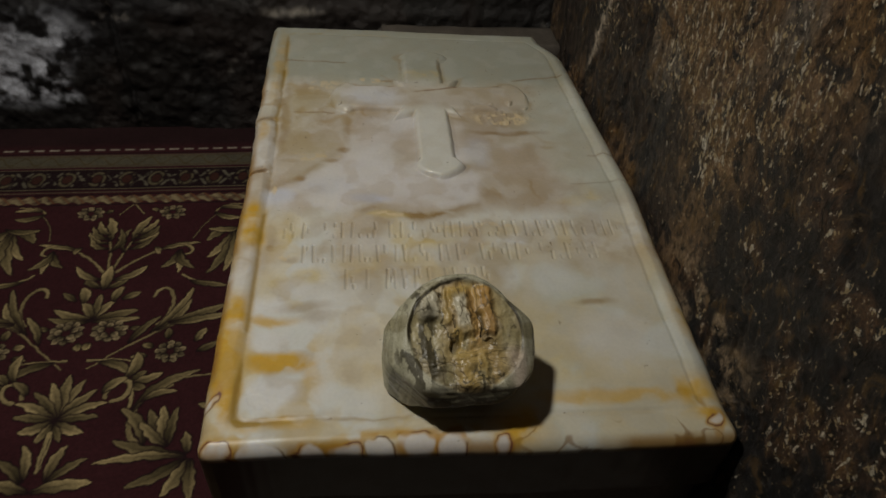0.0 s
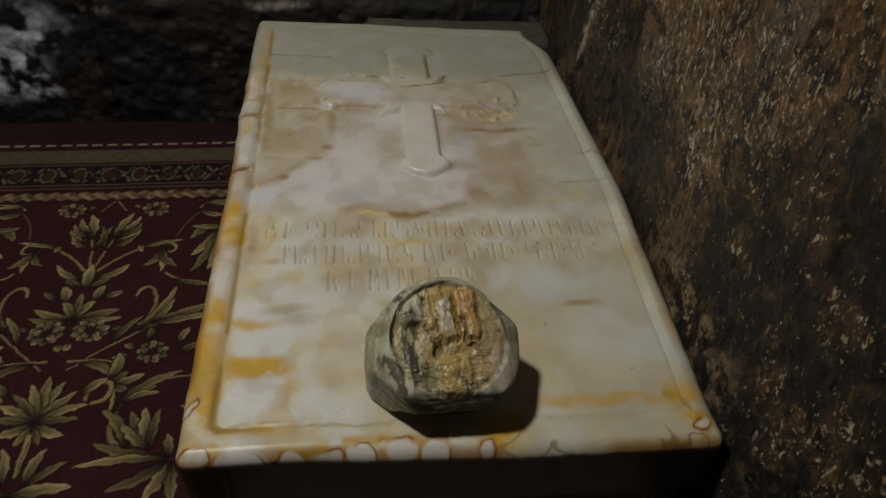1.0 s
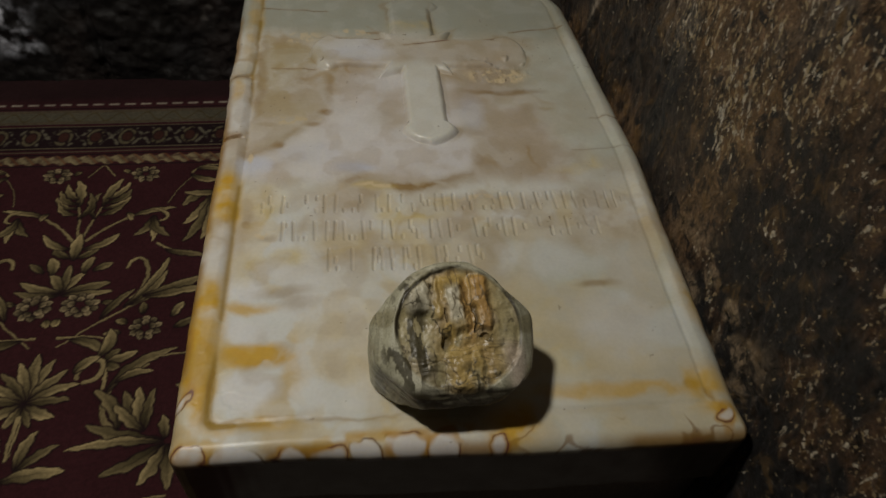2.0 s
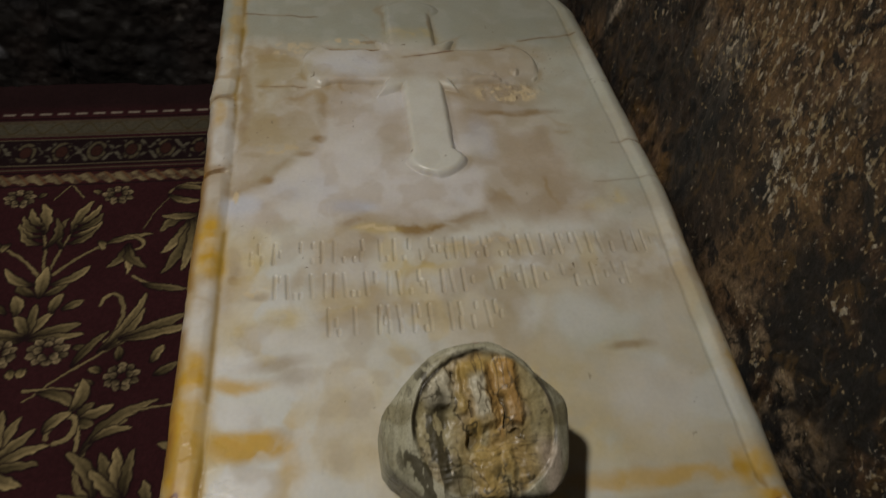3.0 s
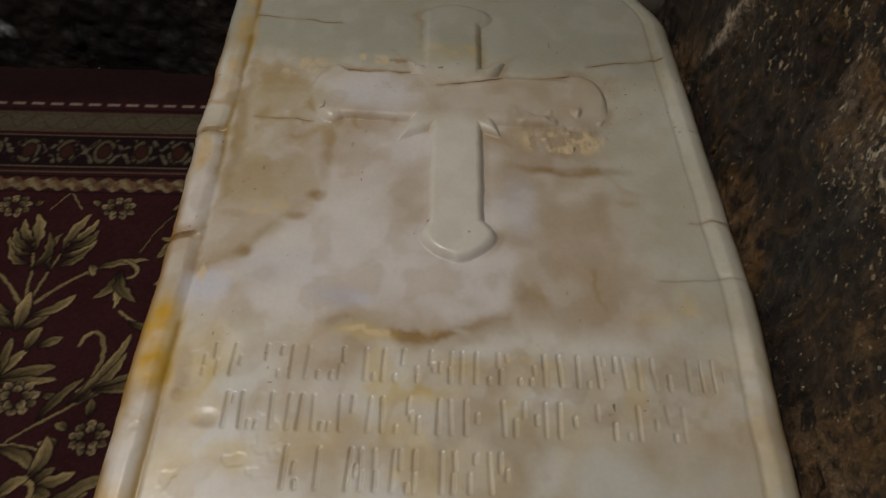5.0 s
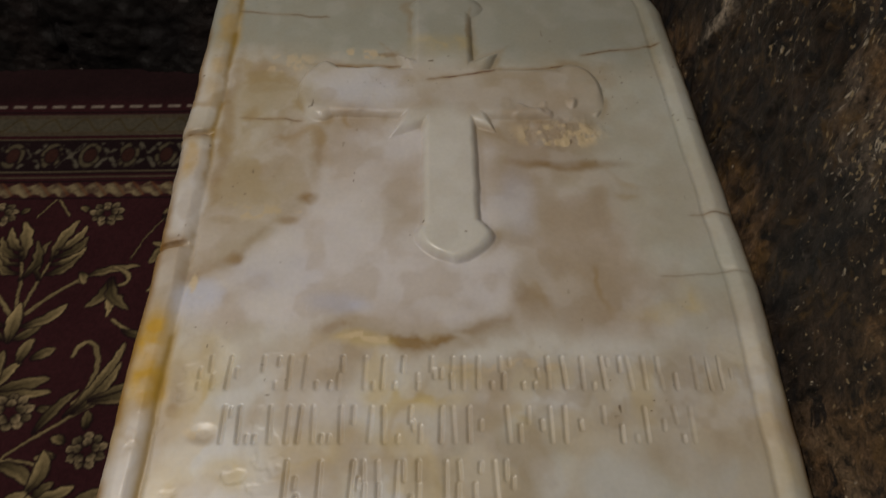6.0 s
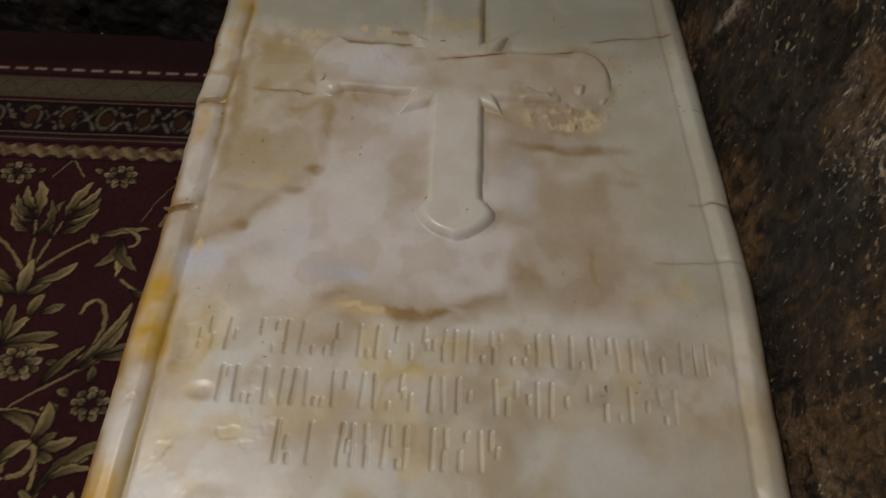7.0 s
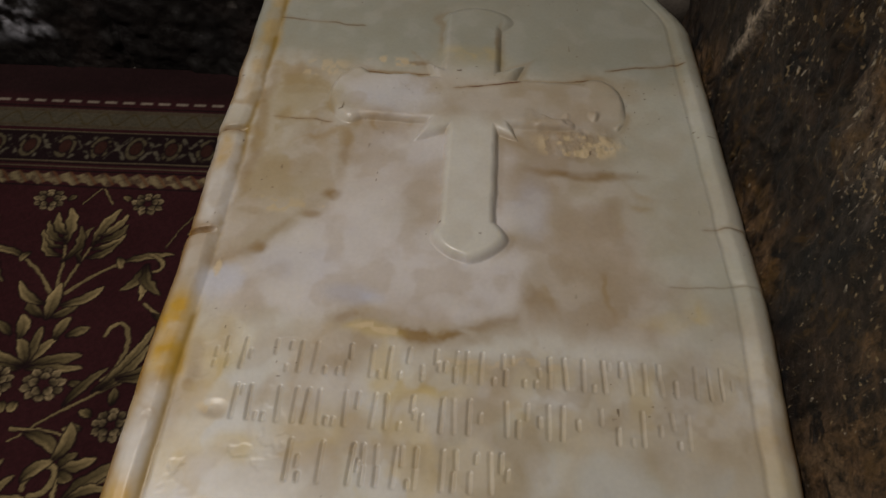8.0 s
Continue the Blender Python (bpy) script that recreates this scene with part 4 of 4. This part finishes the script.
class Weave:
    """A field of woven colours on a plan grid, on which motifs are laid."""

    def __init__(self, x0, x1, y0, y1, step):
        self.xs, self.ys = steps(x0, x1, -0.86, 0.018, step, 0.006), steps(y0, y1, 0.08, 1.285, step, 0.006)
        x, y = np.meshgrid(self.xs, self.ys)
        self.plan = x, y
        # the weave pulls every outline a little out of true
        self.x = x + 0.0045 * (fbm(x * 90, y * 90, 2, 3) - 0.5) + 0.010 * (fbm(x * 11, y * 11, 2, 5) - 0.5)
        self.y = y + 0.0045 * (fbm(x * 90, y * 90, 2, 13) - 0.5) + 0.010 * (fbm(x * 11, y * 11, 2, 15) - 0.5)
        self.count = 0
        self.c = np.zeros(self.x.shape + (3,)) + MAROON
        self.h = np.zeros(self.x.shape)

    def window(self, x0, x1, y0, y1):
        i0, i1 = np.searchsorted(self.ys, (y0, y1))
        j0, j1 = np.searchsorted(self.xs, (x0, x1))
        return (slice(i0, i1), slice(j0, j1)) if i1 > i0 and j1 > j0 else None

    def lay(self, w, mask, colour):
        self.c[w] = mix(self.c[w], colour, mask)
        self.h[w] = np.maximum(self.h[w], mask)

    def leaf(self, bx, by, tx, ty, wide, bend=0.0, teeth=0.0, colour=GOLD):
        """A pointed leaf from its base to its tip, pale on one side and dark at the rim and base."""
        reach = math.hypot(tx - bx, ty - by)
        pad = wide + abs(bend) * reach + 0.012
        w = self.window(min(bx, tx) - pad, max(bx, tx) + pad, min(by, ty) - pad, max(by, ty) + pad)
        if w is None:
            return
        ax, ay = (tx - bx) / reach, (ty - by) / reach
        s = ((self.x[w] - bx) * ax + (self.y[w] - by) * ay) / reach
        across = (self.x[w] - bx) * -ay + (self.y[w] - by) * ax - bend * reach * 4 * s * (1 - s)
        inside = np.clip(s, 0, 1)
        half = 0.84 * wide * np.sin(math.pi * inside ** 1.05) ** 0.68 * (1 + (0.04 + 0.8 * teeth) * np.sin(inside * 21 + np.sign(across)))
        within = (s > 0) & (s < 1)
        self.lay(w, np.where(within, smooth(half + 0.0045, half + 0.001, np.abs(across)), 0.0) * 0.9, DARK)
        body = np.where(within, smooth(half + 0.001, half - 0.0015, np.abs(across)), 0.0)
        rib = smooth(0.0022, 0.0005, np.abs(across)) * smooth(0.85, 0.4, inside)
        self.count += 1
        lit = 0.82 + 0.3 * math.sin(self.count * 2.7)
        tone = np.asarray(colour) * (lit * (0.20 + 1.25 * inside + 0.40 * across / (wide + 1e-6) * (1 if self.count % 2 else -1)).clip(0.10, 1.4))[..., None]
        tone = tone * (0.62 + 0.45 * np.clip(np.abs(across) / (half + 1e-4), 0, 1))[..., None]
        tone = mix(tone, DARK, np.clip(0.30 * rib + 0.7 * smooth(0.35, 0.0, inside), 0, 1))
        self.c[w] = self.c[w] * (1 - body[..., None]) + tone * body[..., None]

    def stem(self, points, wide0, wide1, colour=GOLD):
        """A tapering stem along a smooth curve through its control points."""
        pts = np.array(points, float)
        ts = np.linspace(0, 1, 70)
        n = len(pts) - 1
        curve = sum(math.comb(n, k) * ((1 - ts) ** (n - k) * ts ** k)[:, None] * pts[k] for k in range(n + 1))
        for rim in (True, False):
            for t, (px, py) in zip(ts, curve):
                r = 0.66 * (wide0 + (wide1 - wide0) * t)
                w = self.window(px - r - 0.008, px + r + 0.008, py - r - 0.008, py + r + 0.008)
                if w is None:
                    continue
                d = np.hypot(self.x[w] - px, self.y[w] - py)
                if rim:
                    self.lay(w, 0.35 * smooth(r + 0.003, r, d), DARK)
                else:
                    tone = np.asarray(colour) * (0.85 + 0.35 * np.clip((self.y[w] - py) / (r + 0.001), -1, 1))[..., None]
                    m = smooth(r + 0.0008, r - 0.0015, d)
                    self.c[w] = self.c[w] * (1 - m[..., None]) + tone * m[..., None]

    def blossom(self, cx, cy, size, petals=7, colour=PALE):
        """A round head of small petals about a dark heart."""
        for ring, count, reach in ((1.0, petals + 2, size * 0.55), (0.45, 5, size * 0.5)):
            for k in range(count):
                a = 2 * math.pi * k / count + ring
                ox, oy = math.cos(a), math.sin(a)
                self.leaf(cx + ox * size * ring * 0.5, cy + oy * size * ring * 0.45, cx + ox * (size * ring * 0.5 + reach), cy + oy * (size * ring * 0.45 + reach * 0.9), size * 0.27, 0, 0, tuple(0.8 * v for v in colour))


def field_motif(weave, axis, side, down):
    """Half of the mirrored scroll of leaves, blossoms and palmettes, about a vertical axis."""
    def at(u, y):
        return axis + side * u, y - down

    def leaf(u0, y0, u1, y1, wide, bend=0.0, teeth=0.0, colour=GOLD):
        weave.leaf(*at(u0, y0), *at(u1, y1), wide, bend * side, teeth, colour)

    def stem(points, w0, w1, colour=GOLD):
        weave.stem([at(*q) for q in points], w0, w1, colour)

    # top: pointed arch, bud, blossom
    stem([(0.0, 0.940), (0.018, 0.915), (0.028, 0.895)], 0.0022, 0.0016)
    stem([(0.006, 0.70), (0.012, 0.75), (0.022, 0.79)], 0.004, 0.003)
    for base_y, u1, y1, b, w in ((0.790, 0.046, 0.885, 0.05, 0.011), (0.752, 0.012, 0.840, 0.16, 0.008), (0.815, 0.066, 0.872, -0.10, 0.009), (0.800, 0.076, 0.850, -0.14, 0.009), (0.785, 0.078, 0.828, -0.16, 0.008), (0.765, 0.068, 0.806, -0.16, 0.007)):
        leaf(0.020 + 0.2 * (base_y - 0.77), base_y, u1, y1, w, b, 0.18)
    weave.blossom(*at(0.095, 0.902), 0.030)
    leaf(0.062, 0.905, 0.046, 0.918, 0.007)
    # long arching branch with a hook and hanging leaves
    stem([(0.012, 0.690), (0.055, 0.745), (0.105, 0.782), (0.165, 0.782)], 0.0055, 0.0028)
    leaf(0.085, 0.762, 0.178, 0.786, 0.008, 0.05)
    stem([(0.140, 0.783), (0.168, 0.778), (0.172, 0.745), (0.150, 0.748)], 0.005, 0.003)
    for u1, y1, b in ((0.108, 0.706, 0.12), (0.146, 0.688, 0.03), (0.178, 0.700, -0.15)):
        leaf(0.140, 0.765, u1, y1, 0.010, b, 0.1)
    leaf(0.080, 0.775, 0.092, 0.752, 0.008, 0.1)
    stem([(0.158, 0.682), (0.19, 0.655), (0.24, 0.645)], 0.004, 0.006)
    leaf(0.175, 0.664, 0.262, 0.645, 0.009, -0.06)
    stem([(0.160, 0.80), (0.170, 0.85), (0.205, 0.90)], 0.0018, 0.0016)
    stem([(0.198, 0.905), (0.215, 0.935), (0.262, 0.93)], 0.004, 0.003)
    leaf(0.195, 0.900, 0.262, 0.880, 0.010, -0.12, 0.1)
    leaf(0.205, 0.915, 0.268, 0.912, 0.008, 0.1)
    for u1, y1, b in ((0.190, 0.792, -0.1), (0.200, 0.735, 0.1), (0.208, 0.684, 0.08), (0.245, 0.690, 0.05), (0.290, 0.735, 0.1)):
        leaf(0.252, 0.842, u1, y1, 0.014, b, 0.12)
    leaf(0.270, 0.842, 0.192, 0.838, 0.011, 0.1)
    # tulip on the axis
    leaf(0.0, 0.635, 0.001, 0.712, 0.014)
    leaf(0.004, 0.640, 0.046, 0.682, 0.010, -0.12)
    leaf(0.012, 0.668, 0.078, 0.712, 0.010, -0.12)
    # fan of leaves above two blossoms
    leaf(0.0, 0.545, 0.0, 0.622, 0.010)
    leaf(0.0, 0.545, 0.034, 0.600, 0.011, 0.05)
    leaf(0.0, 0.545, 0.086, 0.576, 0.012, -0.04)
    leaf(0.0, 0.540, 0.092, 0.552, 0.009, -0.05)
    leaf(0.030, 0.595, 0.042, 0.645, 0.012, 0.06)
    leaf(0.046, 0.602, 0.080, 0.628, 0.009)
    weave.blossom(*at(0.042, 0.512), 0.034, 8)
    leaf(0.078, 0.520, 0.102, 0.522, 0.008)
    leaf(0.012, 0.482, 0.006, 0.462, 0.010)
    # curled leaf and its branch
    stem([(0.025, 0.415), (0.075, 0.462), (0.14, 0.525), (0.20, 0.548)], 0.003, 0.005)
    leaf(0.085, 0.478, 0.132, 0.555, 0.009, 0.06)
    stem([(0.128, 0.530), (0.160, 0.560), (0.168, 0.640), (0.118, 0.668), (0.110, 0.615)], 0.0055, 0.0055)
    leaf(0.118, 0.505, 0.188, 0.640, 0.010, -0.06, 0.1)
    leaf(0.130, 0.510, 0.188, 0.600, 0.009, -0.08)
    leaf(0.150, 0.535, 0.262, 0.585, 0.014, -0.05)
    leaf(0.150, 0.532, 0.275, 0.560, 0.010, -0.03)
    # small blossom with single leaves round it
    weave.blossom(*at(0.170, 0.456), 0.031, 7)
    for u0, y0, u1, y1 in ((0.160, 0.488, 0.155, 0.518), (0.212, 0.480, 0.234, 0.516), (0.222, 0.455, 0.262, 0.478), (0.128, 0.445, 0.098, 0.440), (0.135, 0.466, 0.112, 0.476)):
        leaf(u0, y0, u1, y1, 0.009)
    # lower branch and leaf trio
    stem([(0.020, 0.435), (0.055, 0.44), (0.10, 0.43)], 0.004, 0.003)
    leaf(0.040, 0.432, 0.112, 0.392, 0.011, 0.1)
    leaf(0.100, 0.385, 0.108, 0.455, 0.012, -0.12)
    for u1, y1, b in ((0.135, 0.405, 0.05), (0.168, 0.402, -0.05), (0.142, 0.365, -0.1)):
        leaf(0.112, 0.375, u1, y1, 0.010, b)
    stem([(0.112, 0.375), (0.124, 0.350), (0.120, 0.318)], 0.004, 0.005)
    # lotus on the axis
    for u1, y1, w, b in ((0.0, 0.402, 0.012, 0), (0.030, 0.384, 0.011, 0.05), (0.056, 0.362, 0.010, 0.06), (0.080, 0.334, 0.010, 0.08), (0.074, 0.302, 0.009, 0.06), (0.058, 0.270, 0.012, -0.06), (0.022, 0.250, 0.008, 0.0)):
        leaf(0.0, 0.292, u1, y1, w, b, 0.10)
    stem([(0.072, 0.345), (0.085, 0.405), (0.135, 0.390), (0.118, 0.338), (0.085, 0.335)], 0.006, 0.006)
    leaf(0.066, 0.352, 0.102, 0.388, 0.010, 0.1)
    stem([(0.0, 0.27), (0.006, 0.235), (0.0, 0.19)], 0.006, 0.004)
    # great scroll leaf, palmate leaf and the burst beside the slab
    stem([(0.170, 0.228), (0.105, 0.270), (0.120, 0.335), (0.190, 0.370)], 0.007, 0.006)
    leaf(0.165, 0.232, 0.108, 0.318, 0.012, -0.12, 0.15)
    leaf(0.128, 0.310, 0.240, 0.408, 0.013, 0.12, 0.15)
    leaf(0.140, 0.330, 0.205, 0.352, 0.009, 0.15)
    stem([(0.20, 0.385), (0.235, 0.40), (0.30, 0.39)], 0.003, 0.004)
    for u1, y1, w in ((0.160, 0.312, 0.012), (0.185, 0.318, 0.013), (0.214, 0.312, 0.010), (0.150, 0.285, 0.010)):
        leaf(0.205, 0.232, u1, y1, w, 0.03, 0.1)
    for u1, y1 in ((0.285, 0.345), (0.262, 0.318), (0.275, 0.290)):
        leaf(0.312, 0.315, u1 - 0.015, y1, 0.011, 0.05)
    leaf(0.245, 0.212, 0.110, 0.250, 0.012, 0.05, 0.14)
    leaf(0.245, 0.208, 0.090, 0.204, 0.010, -0.05, 0.14)
    leaf(0.245, 0.205, 0.150, 0.150, 0.013, 0.05, 0.1)
    leaf(0.250, 0.205, 0.215, 0.130, 0.013, 0.03, 0.1)
    leaf(0.252, 0.205, 0.262, 0.120, 0.012, 0.0, 0.1)
    leaf(0.245, 0.215, 0.235, 0.262, 0.010, 0.0, 0.1)
    leaf(0.020, 0.170, 0.040, 0.245, 0.011, 0.08, 0.1)
    leaf(0.020, 0.165, 0.080, 0.215, 0.010, 0.08, 0.1)
    leaf(0.0, 0.150, 0.10, 0.165, 0.014, 0.05, 0.1)


def carpet():
    weave = Weave(-1.62, 0.02, -1.55, 1.292, 0.0022)
    period = 0.704
    for turn in (0, -1):
        axis = -0.352 + turn * period
        for side in (1, -1):
            for down in (0.0, 0.82, 1.64):
                field_motif(weave, axis, side, down)
    x, y = weave.plan
    inner = smooth(0.934, 0.938, y)
    c = weave.c
    c = mix(c, MAROON, inner)

    def band(y0, y1, colour, amount=1.0):
        return colour, amount * smooth(y0 - 0.001, y0 + 0.001, y) * smooth(y1 + 0.001, y1 - 0.001, y)

    # border from the field outwards: rope, fine lines, chain of ovals and crosses, gold wave, dashes
    for y0, y1, colour in ((0.938, 0.942, DARK), (0.979, 0.983, DARK), (0.990, 0.993, (0.09, 0.07, 0.045)), (0.998, 1.002, DARK), (1.004, 1.090, DARK), (1.004, 1.007, (0.10, 0.08, 0.05)), (1.088, 1.091, (0.10, 0.08, 0.05)), (1.100, 1.156, (0.075, 0.065, 0.045)), (1.162, 1.166, DARK)):
        c = mix(c, *band(y0, y1, colour))
    rope = np.abs(y - 0.960 - 0.004 * np.sin(x * 2 * math.pi / 0.034))
    strand = 0.6 + 0.4 * np.sin((x + (y - 0.96) * 0.8) * 2 * math.pi / 0.034)
    c = mix(c, (0.20, 0.155, 0.085), smooth(0.0150, 0.011, rope + 0.004 * (fbm(x * 120, y * 120, 2, 25) - 0.5)) * (0.25 + 0.65 * strand) * (0.4 + 0.8 * smooth(0.3, 0.6, fbm(x * 90, y * 90, 3, 27))))
    c = mix(c, (0.16, 0.06, 0.02), 0.7 * smooth(0.0165, 0.013, rope) * smooth(0.35, 0.1, strand))
    cell = (x / 0.072) % 1.0 - 0.5
    v = (y - 1.047) / 0.034
    oval = np.hypot(cell / 0.26, v / 0.85)
    c = mix(c, (0.10, 0.082, 0.048), 0.85 * smooth(0.26, 0.08, np.abs(oval - 0.9)) * smooth(0.38, 0.58, fbm(x * 75, y * 75, 3, 21)))
    c = mix(c, (0.040, 0.016, 0.012), smooth(0.7, 0.5, oval))
    saltire = np.abs(np.abs(np.abs(cell) - 0.5) * 3.4 - np.abs(v))
    c = mix(c, (0.12, 0.105, 0.075), 0.8 * smooth(0.36, 0.60, fbm(x * 80, y * 80, 3, 23)) * smooth(0.34, 0.12, saltire) * smooth(1.0, 0.9, np.abs(v)) * smooth(0.18, 0.24, np.abs(cell)))
    wave = np.abs(y - 1.128 - 0.016 * np.sin(x * 2 * math.pi / 0.062))
    c = mix(c, (0.06, 0.045, 0.02), 0.8 * smooth(0.005, 0.0025, wave))
    c = mix(c, (0.07, 0.05, 0.03), 0.7 * smooth(0.005, 0.003, np.abs(np.abs(y - 1.128) - 0.022)))
    dash = smooth(0.1, 0.25, np.abs((x / 0.038) % 1.0 - 0.5))
    c = mix(c, (0.30, 0.25, 0.20), 0.75 * dash * smooth(0.005, 0.003, np.abs(y - 1.180)))
    # outer margin darkened: the shade by the far wall, put into the colour
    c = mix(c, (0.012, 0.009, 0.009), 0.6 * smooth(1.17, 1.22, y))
    # wear and woven unevenness
    c = c * (0.80 + 0.4 * fbm(x * 12, y * 12, 4, 5))[..., None] * (0.85 + 0.3 * vnoise(x * 240, y * 240, 7))[..., None]
    z = 0.0 + 0.0012 * weave.h + 0.0025 * (fbm(x * 7, y * 7, 3, 9) - 0.5) + 0.0008 * vnoise(x * 200, y * 200, 3)
    verts, faces, rim = skirted(-0.010 + 1.030 * x + 0.0049 * y, -0.006 - 0.0048 * x + 0.9853 * y + 0.035 * (x + 0.30) * smooth(0.86, 0.97, y), z, -0.0135)
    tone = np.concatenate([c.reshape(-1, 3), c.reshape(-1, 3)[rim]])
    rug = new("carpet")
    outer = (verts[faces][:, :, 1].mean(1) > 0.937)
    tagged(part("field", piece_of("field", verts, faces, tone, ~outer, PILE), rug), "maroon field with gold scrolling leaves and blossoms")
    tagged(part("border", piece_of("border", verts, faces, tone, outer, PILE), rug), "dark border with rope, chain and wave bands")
    return tagged(rug, "dark maroon woven carpet with gold scrolling leaves and patterned border", "carpet")


carpet()
